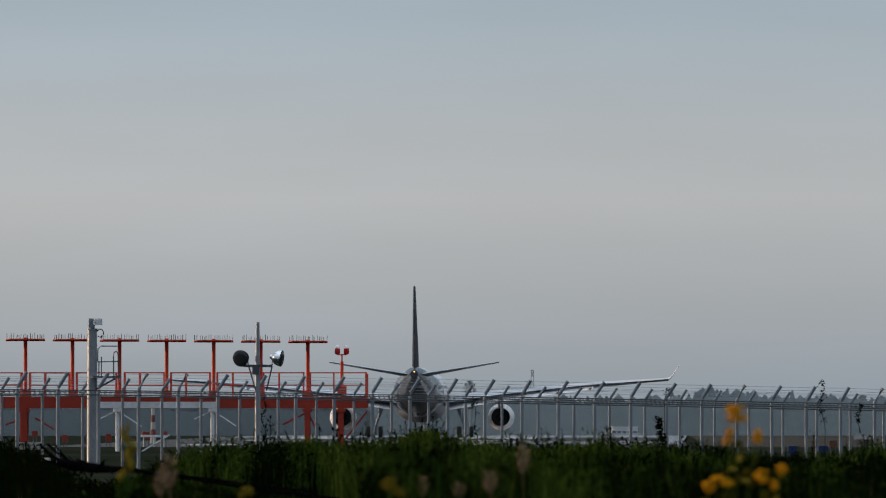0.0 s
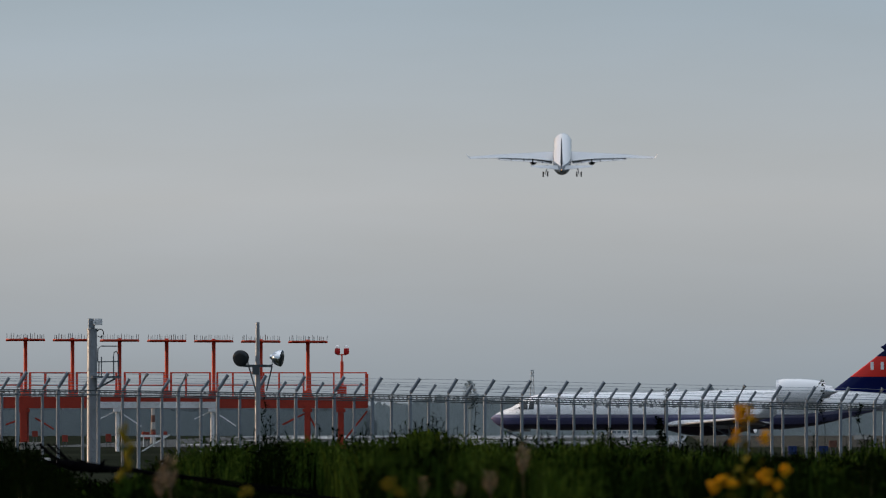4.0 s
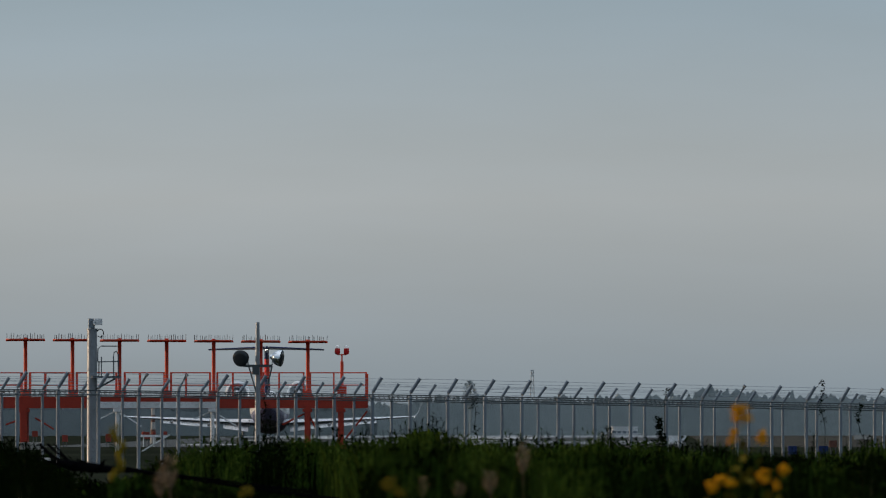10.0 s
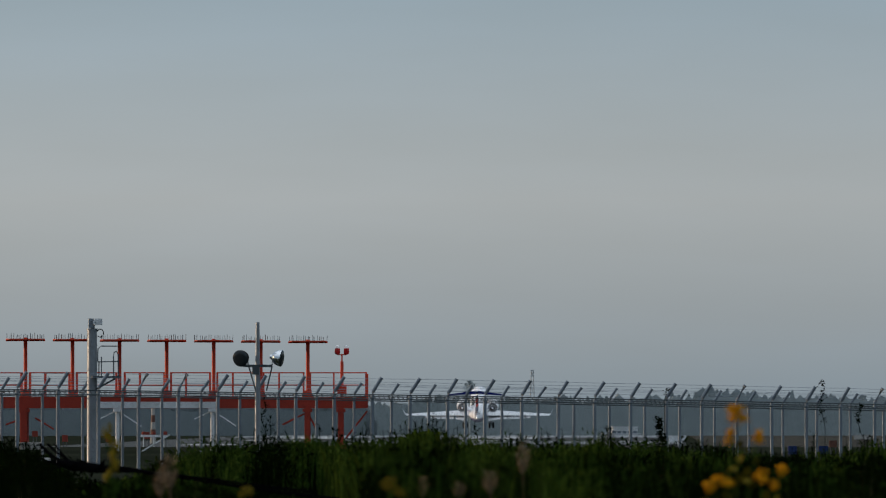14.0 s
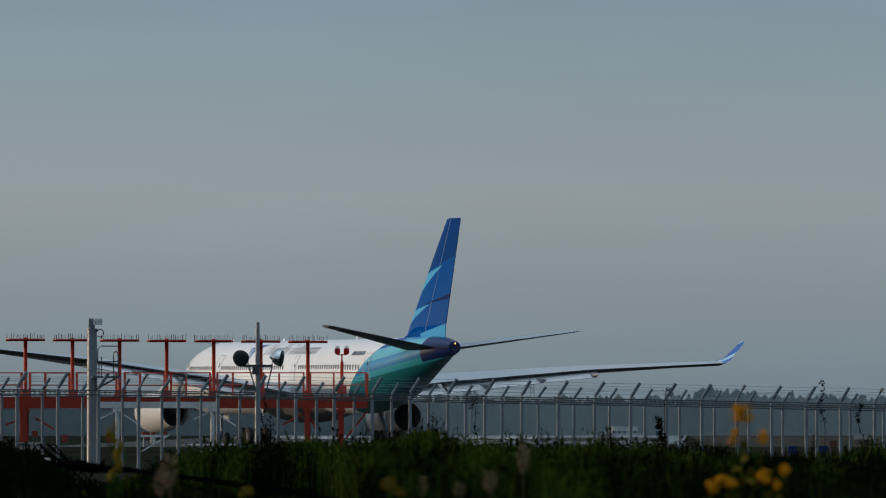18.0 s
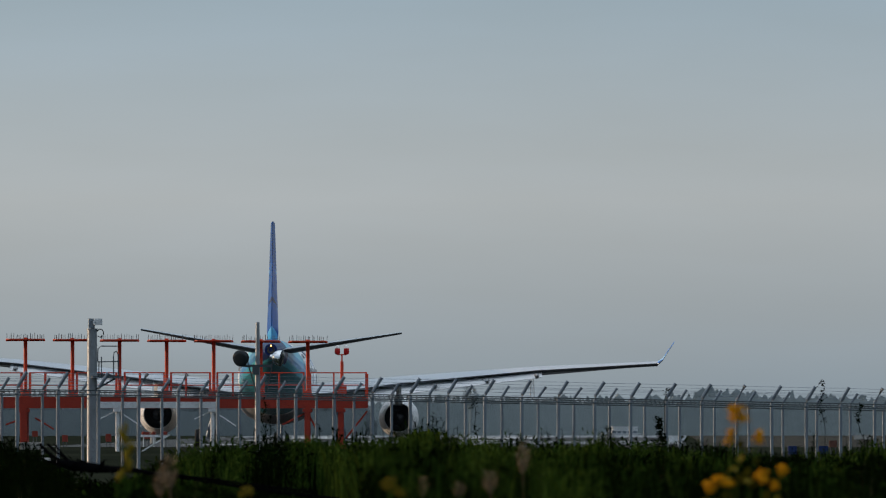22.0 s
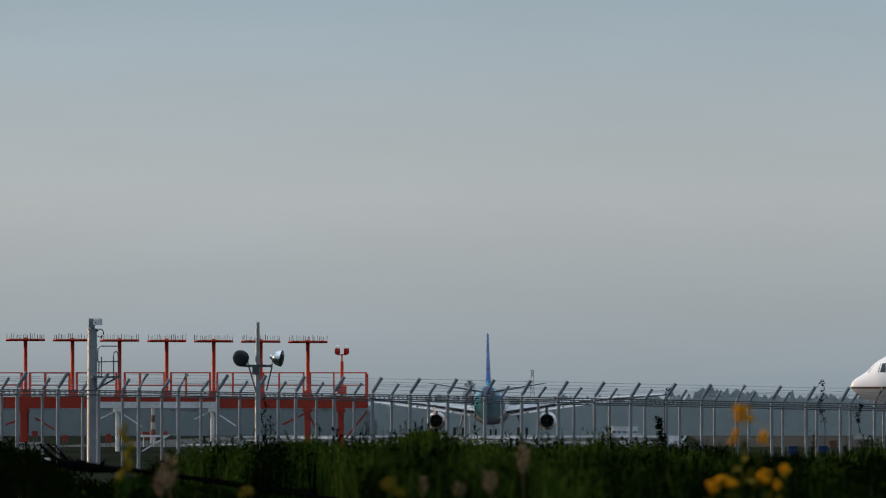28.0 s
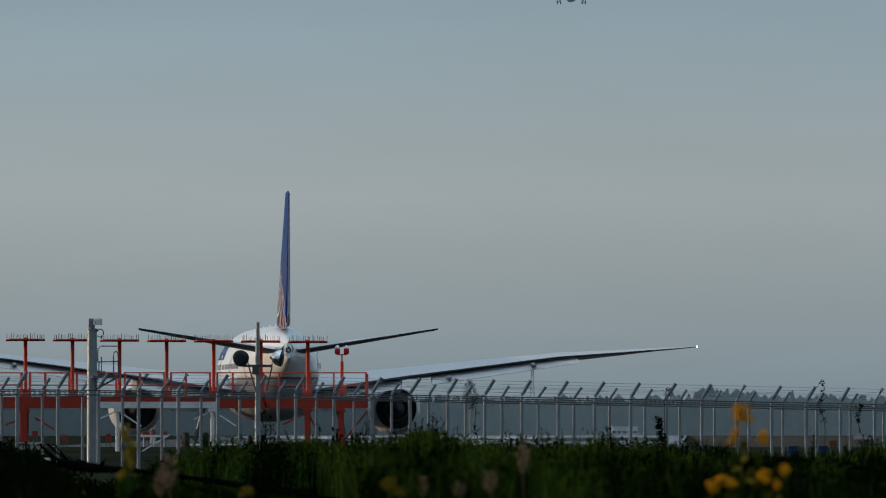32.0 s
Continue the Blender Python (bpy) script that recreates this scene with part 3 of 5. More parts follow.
def blue_tip(t, x, y, z):
    k = z * 1.0 + y * 0.3
    return mixed(t, (k.op("MODULO", 1.1)) < 0.3, (0.02, 0.12, 0.48), (0.36, 0.62, 0.82))


def shaded_grey_body(t, x, y, z):
    # grey lower hull taken near black to carry its backlit shade
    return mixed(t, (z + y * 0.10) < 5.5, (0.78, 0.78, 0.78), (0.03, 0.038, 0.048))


def grey_belly(t, x, y, z):
    # white over grey, parted by a thin dark gold line that climbs under the tail
    k = z - 5.25 - (y + 24.0).op("MINIMUM", 0.0) * -0.11
    c = mixed(t, k < 0.0, WHITE, (0.34, 0.35, 0.37))
    return mixed(t, (k > -0.10) * (k < 0.04), c, (0.09, 0.055, 0.03))


def navy_fin(t, x, y, z):
    # deep blue, with a globe of gold bars and white rings that spread from a point on the leading edge
    ay, az = y + 24.0, z - 14.05
    k = (ay * ay + az * az).op("DIVIDE", (ay * 3.0 - az * 5.2).op("MAXIMUM", 0.001) * 2.0)
    ang = (ay * -1.0).op("ARCTAN2", az * -1.0)
    bars = ((ang * 36.0 + 2.3).op("SINE")) > 0.05
    b = mixed(t, bars, (0.003, 0.020, 0.20), (0.30, 0.20, 0.10))
    for v, w in ((0.19, 0.004), (0.295, 0.005), (0.395, 0.006), (0.505, 0.007), (0.72, 0.011)):
        b = mixed(t, (k - v).op("ABSOLUTE") < w, b, (0.70, 0.66, 0.60))
    c = mixed(t, k < 1.0, (0.0, 0.017, 0.16), b)
    c = mixed(t, (k - 1.0).op("ABSOLUTE") < 0.02, c, (0.72, 0.70, 0.66))
    edge = (y + (z - 9.9) * 0.988 + 19.9) > -0.14
    return mixed(t, edge, c, (0.72, 0.72, 0.72))


def long_twin():
    mg = 32.0
    paint = paint_mat("white_and_grey_livery", grey_belly)
    navy = material("navy_lettering_paint", (0.020, 0.036, 0.19), 0.4, vary=0.05, spec=0.15, coat=0.8, coat_rough=0.2)
    # the name on the side, drawn as one plain block for each of its characters
    s0 = 9.7
    name_blocks = []
    for off, wide in ((0.0, 1.45), (2.3, 1.45), (4.65, 0.35), (5.85, 1.35), (7.95, 1.25), (10.05, 1.5)):
        if wide < 0.5:
            name_blocks.append((s0 + off, s0 + off + wide, 6.68, 7.82))
        else:
            k = wide * 0.36
            name_blocks += [(s0 + off, s0 + off + k, 6.68, 7.82), (s0 + off + wide - k, s0 + off + wide, 6.68, 7.82)]
    flag = material("flag_red", (0.30, 0.14, 0.18), 0.4, vary=0.05)
    return airliner(dict(
        mg=mg, length=62.6, paint=paint, body_label="white fuselage with grey belly and thin dark line", fin_paint=paint_mat("navy_and_gold_livery", navy_fin, 0.6, 0.0, 0.35, 0.13), fin_label="navy blue fin with gold globe bars",
        engine_paint=material("engine_grey_paint", (0.56, 0.57, 0.59), 0.5, vary=0.06, coat=0.1, spec=0.1), belly_paint=material("belly_grey_paint", (0.34, 0.35, 0.37), 0.35, vary=0.08),
        radius=((0, 0.05), (0.12, 0.30), (0.35, 0.50), (0.7, 0.74), (1.2, 1.03), (1.65, 1.38), (1.9, 1.55), (2.8, 1.99), (3.8, 2.34), (5, 2.62), (6.4, 2.84), (8, 3.0), (10, 3.10), (43, 3.10), (46, 3.0), (50, 2.62), (54, 2.02), (58, 1.32), (61, 0.84), (62.6, 0.58)),
        top=((0, 5.42), (0.12, 5.66), (0.35, 5.86), (0.7, 6.08), (1.2, 6.42), (1.65, 6.92), (1.9, 7.10), (2.8, 7.62), (3.8, 8.05), (5, 8.36), (6.4, 8.62), (8, 8.82), (10, 8.96), (12, 9.02), (43, 9.02), (50, 8.95), (54, 8.78), (58, 8.36), (61, 8.02), (62.6, 7.75)),
        narrow=((0, 1), (54, 1), (62.6, 0.35)),
        belly=(17.5, 44.0, 3.70, 3.15),
        wing=((2.4, 20.0, 4.45, 13.6, 1.75), (9.8, 26.4, 5.5, 8.4, 1.1), (20.5, 34.0, 6.85, 4.9, 0.55), (28.6, 39.7, 7.40, 2.4, 0.25), (30.4, 41.8, 7.55, 0.7, 0.10)),
        flaps=((3.4, 9.4, "flap"), (11.6, 22.0, "flap"), (4.0, 9.0, "slat"), (10.8, 27.6, "slat")),
        fairings=(6.6, 12.8, 18.8),
        tail=((0.8, 53.3, 7.2, 6.8, 0.70), (10.5, 61.0, 8.70, 2.3, 0.25)), tail_paint=M_WING,
        fin=((0, 50.2, 8.70, 8.6, 0.3), (0, 51.0, 9.0, 8.0, 0.94), (0, 51.9, 9.9, 7.5, 0.92), (0, 60.1, 18.2, 2.6, 0.30), (0, 60.5, 18.35, 2.1, 0.1)),
        engine=(9.61, 19.3, 25.3, 3.05, 1.92, 5.5), tip_k=1.0, nav_r=0.06, flap_paint=M_WING,
        window=(6.12, 0.28, 0.40), window_rows=((8.6, 11.0), (12.6, 15.6), (20.2, 24.2), (25.4, 34.5), (37.5, 46.8)), window_step=0.533,
        doors=((6.6, 4.98, 2.0, 1.12), (16.9, 4.98, 2.0, 1.12), (36.0, 4.98, 2.0, 1.12), (49.2, 4.98, 1.95, 1.12)),
        cockpit=[[((1.18, 6.26), (1.90, 6.30)), ((1.40, 6.52), (1.95, 6.55)), ((1.66, 6.84), (2.08, 6.90))], [((1.98, 6.30), (2.36, 6.30)), ((2.04, 6.55), (2.38, 6.56)), ((2.18, 6.92), (2.42, 6.94))], [((2.43, 6.30), (2.78, 6.32)), ((2.45, 6.56), (2.80, 6.58)), ((2.48, 6.94), (2.78, 6.92))]],
        door_line=M_SEAM, blades=(19.5, 31.0, 41.0), apu=0.2, tail_lamp=M_GLASS_DARK, tail_r=0.06,
        bands=(("exhaust_opening", [[((60.9, 7.28), (60.9, 7.30)), ((61.7, 7.0), (61.7, 7.5)), ((62.55, 6.75), (62.55, 7.7))]], M_BLACK, "dark tail exhaust opening"),),
        marks=(("name_block", name_blocks, navy, "navy blue painted block"), ("number_bar", [(45.0 + 0.31 * i, 45.22 + 0.31 * i, 4.15, 4.42) for i in range(6)], navy, "small dark bar"), ("flag_mark", ((46.3, 46.8, 7.0, 7.26),), flag, "small flag mark"), ("emblem", [(4.2 + 0.36 * math.cos(a) - 0.08, 4.2 + 0.36 * math.cos(a) + 0.08, 6.86 + 0.32 * math.sin(a), 7.0 + 0.32 * math.sin(a)) for a in (0.3, 1.56, 2.8, 4.07, 5.33)], M_SEAM, "small grey mark")),
        main_gear=(5.49, 32.0, 3, 1.4, 0.66, 4.0, 0.9), nose_gear=(5.9, 0.9, 0.53, 3.4)),
        "white wide-body airliner with grey belly and navy globe fin")


def regional_jet():
    mg = 17.2

    def body(t, x, y, z):
        k = z - 2.35 - (y + 5.0).op("MINIMUM", 0.0) * -0.11
        c = mixed(t, k < 0.35, WHITE, (0.20, 0.20, 0.30))
        c = mixed(t, k < 0.12, c, (0.08, 0.08, 0.17))
        return mixed(t, k < -0.35, c, (0.022, 0.016, 0.035))

    def tail(t, x, y, z):
        c = mixed(t, z < 6.85, (0.004, 0.008, 0.060), (0.70, 0.045, 0.035))
        return mixed(t, z < 5.40, c, (0.004, 0.008, 0.060))

    paint = paint_mat("white_over_violet_livery", body, coat=0.35)
    navy = material("navy_tail_paint", (0.004, 0.008, 0.060), 0.6, vary=0.05, spec=0.0)
    spec = dict(
        mg=mg, length=30.4, paint=paint, body_label="white fuselage darkening to violet below", fin_paint=paint_mat("red_and_navy_livery", tail, 0.6, 0.0, 0.35, 0.13), fin_label="navy fin with a red band",
        engine_paint=material("white_nacelle_paint", (0.84, 0.84, 0.85), 0.3, vary=0.05, coat=0.6), belly_paint=material("violet_belly_paint", (0.03, 0.02, 0.04), 0.55, vary=0.1, spec=0.1), nose_k=0.55,
        radius=((0, 0.04), (0.3, 0.35), (0.8, 0.60), (1.6, 0.88), (2.6, 1.12), (3.6, 1.28), (4.6, 1.345), (14, 1.36), (21, 1.43), (23.5, 1.26), (26, 0.92), (29, 0.42), (30.4, 0.22)),
        top=((0, 2.45), (0.3, 2.72), (0.8, 2.95), (1.6, 3.25), (2.1, 3.62), (2.8, 4.0), (3.6, 4.18), (4.6, 4.25), (12, 4.30), (16, 4.42), (21.5, 4.48), (26, 4.40), (29, 4.12), (30.4, 3.95)),
        belly=(11.0, 21.5, 1.85, 1.25), belly_k=0.42, fairing_k=0.4, flap_droop=0.38, wing_set=0.0, wing_foil=FOIL, wing_paint=M_PALE_WING, nozzle_paint=M_ALU,
        wing=((1.0, 12.6, 2.02, 5.6, 0.62), (3.6, 14.9, 2.12, 3.6, 0.42), (11.1, 19.2, 2.50, 1.5, 0.15)),
        flaps=((1.6, 3.5, "flap"), (3.8, 8.2, "flap"), (1.8, 10.8, "slat")), fairings=(4.6, 7.4),
        winglet=((11.1, 19.2, 2.50, 1.5, 0.15), (11.35, 19.7, 2.75, 1.2, 0.10), (11.7, 20.5, 3.6, 0.5, 0.05)), winglet_paint=M_WING,
        tail=((0.15, 28.2, 7.72, 2.7, 0.30), (4.35, 30.5, 7.56, 1.3, 0.14)), tail_paint=navy,
        fin=((0, 22.6, 4.1, 7.0, 0.25), (0, 24.6, 4.5, 4.7, 0.42), (0, 28.2, 7.30, 2.8, 0.36), (0, 27.9, 7.52, 3.5, 0.34), (0, 28.5, 7.85, 2.3, 0.12)),
        engine=(2.35, 20.6, 24.4, 4.32, 0.92, 0), nav_r=0.018,
        window=(3.28, 0.26, 0.36), window_rows=((6.0, 20.0),), window_step=0.80,
        doors=((4.6, 2.35, 1.7, 0.8),), cockpit=[[((a, 3.05), (b, 3.06)), ((a + 0.05, 3.25), (b, 3.26)), ((a + 0.1, e), (b, e + 0.06))] for a, b, e in ((1.7, 2.2, 3.4), (2.25, 2.7, 3.58), (2.75, 3.15, 3.6))],
        door_line=M_SEAM, blades=(7.0, 13.0), apu=0.16, tail_r=0.06, tail_lamp=M_WHITELIGHT,
        main_gear=(2.05, 17.2, 1, 0.55, 0.46, 1.9, 0.2), nose_gear=(2.2, 0.4, 0.30, 1.6))
    plane = airliner(spec, "small regional jet, white and violet, with a red and navy T-tail")
    white = material("white_letter_paint", (0.80, 0.80, 0.80), 0.4, vary=0.05)
    for side in (1, -1):
        for i in range(4):
            s = 27.3 + i * 0.72
            part("name_bar", block((side * 0.24, mg - s - 0.02, 6.18), (0.03, 0.22, 0.55)), white, plane, "white painted bar")
        if side == 1:
            light(plane, "tail_light", (0, mg - 31.0, 7.55), 0.07, M_WHITELIGHT)
        part("engine_pylon", block((side * 1.45, mg - 22.6, 3.85), (1.1, 2.6, 0.32), None, 0.3), paint, plane)
    return plane


PAINT_TEAL = paint_mat("white_blue_teal_livery", teal_body, coat=0.55)
NAME_DARK = material("slate_lettering_paint", (0.06, 0.075, 0.11), 0.4, vary=0.05, coat=0.8, coat_rough=0.2)
BIRD_BLUE = material("blue_mark_paint", (0.05, 0.16, 0.48), 0.4, vary=0.05, coat=0.8, coat_rough=0.2)


def name_strokes():
    """The name as plain slanting bars, one or two for each character."""
    xs = [(24.9, 1.0), (26.1, 0.55), (26.8, 0.4), (27.4, 0.55), (28.1, 0.55), (28.85, 0.6), (30.1, 0.3), (30.6, 0.6), (31.35, 0.6), (32.15, 0.55), (32.85, 0.6), (33.6, 0.55), (34.3, 0.5), (34.95, 0.2), (35.35, 0.6)]
    out = []
    for i, (s, w) in enumerate(xs):
        s0 = 24.3 + (s - 24.9) * 1.165
        top = 7.80 if i in (0, 4, 6, 8) else 7.52
        wide = w * 0.82
        lean = lambda z: (z - 7.0) * 0.40
        zs = [7.0 + (top - 7.0) * k / 3 for k in range(4)]
        for off in ((0.0,) if w < 0.35 else (0.0, wide)):
            out.append([((s0 + off + lean(z), z), (s0 + off + lean(z) + 0.10, z)) for z in zs])
    return out


def feathers():
    """Curved stripes that sweep up and aft from a slanting edge."""
    out = []
    for k in range(5):
        a, za, b, zb = 19.8 + 0.34 * k, 7.46 - 0.24 * k, 23.2 - 0.42 * k, 7.78 - 0.10 * k
        band = []
        for j in range(6):
            u = j / 5
            s = a + (b - a) * u
            z = za + (zb - za) * (1 - (1 - u) ** 2.0)
            h = 0.11 * (1 - u) ** 0.6 + 0.03
            band.append(((s, z - h / 2), (s, z + h / 2)))
        out.append(band)
    return out


WHITE_COWL = material("white_cowl_paint", (0.74, 0.74, 0.74), 0.5, vary=0.06, coat=0.1, spec=0.1)
jet_teal = wide_twin(PAINT_TEAL, paint_mat("blue_feather_livery", teal_fin, 0.6, 0.0, 0.35, 0.13), WHITE_COWL,
                "white wide-body airliner with a blue and teal tail", "white fuselage with blue and teal tail bands", "blue fin with pale feather bands",
                paint_mat("blue_banded_livery", blue_tip), "blue banded winglet",
                (("number_bar", [(46.2 + 0.46 * i, 46.5 + 0.46 * i, 6.86, 7.16) for i in range(6)], NAME_DARK, "small dark bar"),),
                (("name_stroke", name_strokes(), NAME_DARK, "slanting slate stroke"), ("feather_stripe", feathers(), BIRD_BLUE, "curved blue feather stripe")))
SLATE = material("slate_fin_paint", (0.009, 0.013, 0.024), 0.5, vary=0.08, spec=0.05)
jet_grey = wide_twin(paint_mat("white_over_shaded_grey_livery", shaded_grey_body), SLATE, WHITE_COWL,
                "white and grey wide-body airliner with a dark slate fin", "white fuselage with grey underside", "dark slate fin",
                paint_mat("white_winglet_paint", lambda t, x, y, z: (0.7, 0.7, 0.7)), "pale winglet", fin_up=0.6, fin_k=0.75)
jet_wide = long_twin()
light(jet_wide, "landing_light", (-3.1, 32.0 - 14.9, 4.95), 0.11, M_WHITELIGHT)
jet_small = regional_jet()

# ---- the antenna platform behind the fence ----
D_LOC = 463.0


def antenna_platform():
    d = D_LOC
    s = F / d
    X = lambda u: (u - 784) / s
    Z = lambda v: 3.1 + (724 - v) / s
    th = thing("localizer_antenna", "orange-red steel platform carrying a row of T-shaped antennas with bird spikes", "antenna", pose(0, d, 0))
    gz = ground_z(d)
    x0, x1 = X(-120), X(651)
    deep = 1.5
    for y in (0, deep):
        part("beam", block(((x0 + x1) / 2, y, (Z(705) + Z(723)) / 2), (x1 - x0, 0.2, Z(705) - Z(723))), M_RED_DEEP, th)
    part("deck", block(((x0 + x1) / 2, deep / 2, Z(704)), (x1 - x0, deep + 0.2, 0.06)), M_RED_DEEP, th)
    part("tie", block((X(400), deep / 2, Z(716)), (0.15, deep, 0.2)), M_RED, th)
    # legs with caps and knee braces
    for u, w in ((-40, 13), (42, 13), (544, 10), (603, 10)):
        leg = part("leg", joined(block((X(u), 0, (Z(723) + gz) / 2 - 0.1), (w / s, 0.28, Z(723) - gz + 0.2)), block((X(u), 0, Z(727)), (w * 1.7 / s, 0.34, 0.14)), block((X(u), 0, gz + 0.08), (w * 2 / s, 0.5, 0.16))), M_RED_DEEP, th)
        part("leg", joined(block((X(u), deep, (Z(723) + gz) / 2 - 0.1), (w / s, 0.28, Z(723) - gz + 0.2)), block((X(u), deep, gz + 0.08), (w * 2 / s, 0.5, 0.16))), M_RED_DEEP, th)
    for a, b in (((650, 728), (612, 776)), ((548, 728), (500, 752)), ((30, 745), (10, 752)), ((560, 760), (544, 730)), ((62, 740), (95, 760))):
        part("brace", tube([(X(a[0]), 0.1, Z(a[1])), (X(b[0]), 0.1, Z(b[1]))], 0.045, 6), M_RED_DEEP, th)
    # hand rails in bays
    for bays in ((-60, 37), (52, 122), (135, 205), (220, 290), (302, 371), (384, 455), (466, 537), (549, 648)):
        for y in (0.0, deep):
            a, b = bays
            rail = part("handrail", joined(*(tube([(X(a), y, Z(v)), (X(b), y, Z(v))], 0.028, 6) for v in (660, 682))), M_RED, th)
            for u in (a, (a + b) / 2 - 8, b):
                part("rail_post", tube([(X(u), y, Z(704)), (X(u), y, Z(659))], 0.032, 6), M_RED, rail)
    part("end_post", block((X(649), 0, (Z(662) + Z(710)) / 2), (0.14, 0.14, Z(662) - Z(710))), M_RED, th)
    rnd = random.Random(5)
    for i in range(8):
        u = 44 + (i - 1) * 83.4
        zt = Z(600 + max(i - 1, 0) * 0.6)
        foot = joined(block((X(u), 0.7, Z(697)), (0.34, 0.34, 0.28)), block((X(u), 0.7, Z(702)), (0.5, 0.5, 0.12)))
        mast = part("antenna_mast", joined(tube([(X(u), 0.7, Z(704)), (X(u), 0.7, zt + 0.06)], 0.085, 10), foot), M_RED, th, "orange-red T-shaped antenna mast", True)
        bar = joined(block((X(u), 0.7, zt - 0.06), (70 / s, 0.12, 0.075)), block((X(u), 0.7, zt - 0.02), (66 / s, 2.2, 0.05)))
        part("crossbar", bar, M_RED, mast)
        spikes = []
        for k in range(17):
            xx = X(u) + (k - 8) * 0.1 + rnd.uniform(-0.03, 0.03)
            hgt = rnd.uniform(0.16, 0.26)
            spikes.append(tube([(xx, 0.65 + rnd.uniform(-0.3, 0.3), zt - 0.02), (xx + rnd.uniform(-0.02, 0.02), 0.7, zt + hgt)], rnd.choice((0.009, 0.012, 0.018)), 5))
        tagged(part("spike_comb", joined(*spikes), M_STEEL_DARK, mast, "thin grey bird spikes"), kind="stuff")
    # twin obstruction light on a slim mast
    mast = part("light_mast", joined(tube([(X(605), 0.4, Z(704)), (X(605), 0.4, Z(640))], 0.07, 8), tube([(X(605), 0.4, Z(640)), (X(605), 0.4, Z(628))], 0.035, 6), tube([(X(597), 0.4, Z(628)), (X(613), 0.4, Z(628))], 0.03, 6), block((X(605), 0.4, Z(690)), (0.4, 0.4, 0.4))), M_RED, th, "", True)
    for u in (597, 613):
        part("obstruction_light", turned(((Z(628), 0.03), (Z(627), 0.10), (Z(623), 0.125), (Z(617.5), 0.11), (Z(616.5), 0.08)), (X(u), 0.4, 0), "z", 14), M_REDGLASS, mast, "red obstruction light", True)
        part("lamp_cap", turned(((Z(616.8), 0.09), (Z(613.5), 0.085), (Z(612), 0.05), (Z(611.6), 0.005)), (X(u), 0.4, 0), "z", 14), M_LAMP_CAP, mast, "white lamp cap", True)
    return th


antenna_platform()


def white_gantry():
    d = 440.0
    s = F / d
    X = lambda u: (u - 784) / s
    Z = lambda v: 3.1 + (724 - v) / s
    gz = ground_z(d)
    th = thing("steel_gantry", "low white painted steel frame with slanting braces", "frame", pose(0, d, 0))
    part("beam", block((X(281), 0, Z(717)), ((386 - 178) / s, 0.3, 11 / s)), M_WHITE_STEEL, th)
    for u in (208, 376):
        part("leg", joined(tube([(X(u), 0, gz - 0.1), (X(u), 0, Z(726))], 0.085, 10), block((X(u), 0, Z(726)), (0.34, 0.3, 0.14))), M_WHITE_STEEL, th, "", True)
        for w, v in ((-32, 742), (42, 755)):
            part("brace", tube([(X(u), 0.05, Z(727)), (X(u + w), 0.05, Z(v))], 0.035, 6), M_WHITE_STEEL, th)
    part("brace", tube([(X(250), 0.05, Z(800)), (X(300), 0.05, Z(770))], 0.035, 6), M_WHITE_STEEL, th)


white_gantry()


def fence(start, step, post_r, top_v, arm, label, seed):
    """A wire fence whose posts lean outwards at the top, standing at even steps along one straight line."""
    th = thing("security_fence", label, "fence")
    rnd = random.Random(seed)
    tops, bends = [], []
    for i in range(-2, 27):
        p = Vector((start[0] + step[0] * i, start[1] + step[1] * i, 0))
        g = ground_z(p.y)
        h = top_v(p)
        bend = Vector((p.x, p.y, h))
        tip = bend + Vector((arm[0] * rnd.uniform(0.92, 1.08), 0.0, arm[1]))
        pts = [(p.x, p.y, g - 0.1), (p.x, p.y, (g + h) / 2), (p.x, p.y, h - 0.06), (p.x + arm[0] * 0.06, p.y, h + 0.06), tip]
        part("post", joined(tube(pts, post_r, 8), tube([tip - Vector((0.01, 0, 0.01)), tip + Vector((0.012, 0, 0.02))], post_r * 1.12, 8)), M_STEEL, th, "", True)
        tops.append(tip)
        bends.append(bend)
    # two top rails with a twist of barbs between, and strands along the arms
    for dz in (-0.03, -0.17):
        part("rail", tube([q + Vector((0, -post_r, dz)) for q in bends], 0.022, 6), M_STEEL_DARK, th)
    barbs = []
    for q, r in zip(bends, bends[1:]):
        for k in range(8):
            c = q.lerp(r, (k + 0.5) / 8) + Vector((0, -post_r, -0.10))
            barbs.append(tube([c + Vector((-0.03, 0, 0.05)), c + Vector((0.03, 0, -0.05))], 0.010, 4))
            if k % 2:
                barbs.append(tube([c + Vector((-0.05, 0, -0.05)), c + Vector((0.02, 0, 0.06))], 0.007, 4))
    tagged(part("barb_twist", joined(*barbs), M_STEEL_DARK, th, "short wire barbs"), kind="stuff")
    for k in (0.25, 0.5, 0.75, 0.97):
        part("barbed_strand", tube([q.lerp(r, k) + Vector((0, 0, rnd.uniform(-0.012, 0.012))) for q, r in zip(bends, tops)], 0.0055, 4), M_STEEL, th)
    # fine woven wire, one panel between each two posts
    for q, r in zip(bends, bends[1:]):
        g = ground_z(q.y) + 0.05
        wires = []
        h = q.z - 0.18 - g
        n = 22
        for k in range(-n, 2 * n):
            for slant in (1, -1):
                a, b = k / n, (k + n * 0.9) / n
                t0, t1 = max(0.0, -a / (b - a)), min(1.0, (1 - a) / (b - a))
                if t1 - t0 < 0.02:
                    continue
                pts = []
                for t in (t0, t1):
                    c = q.lerp(r, a + (b - a) * t)
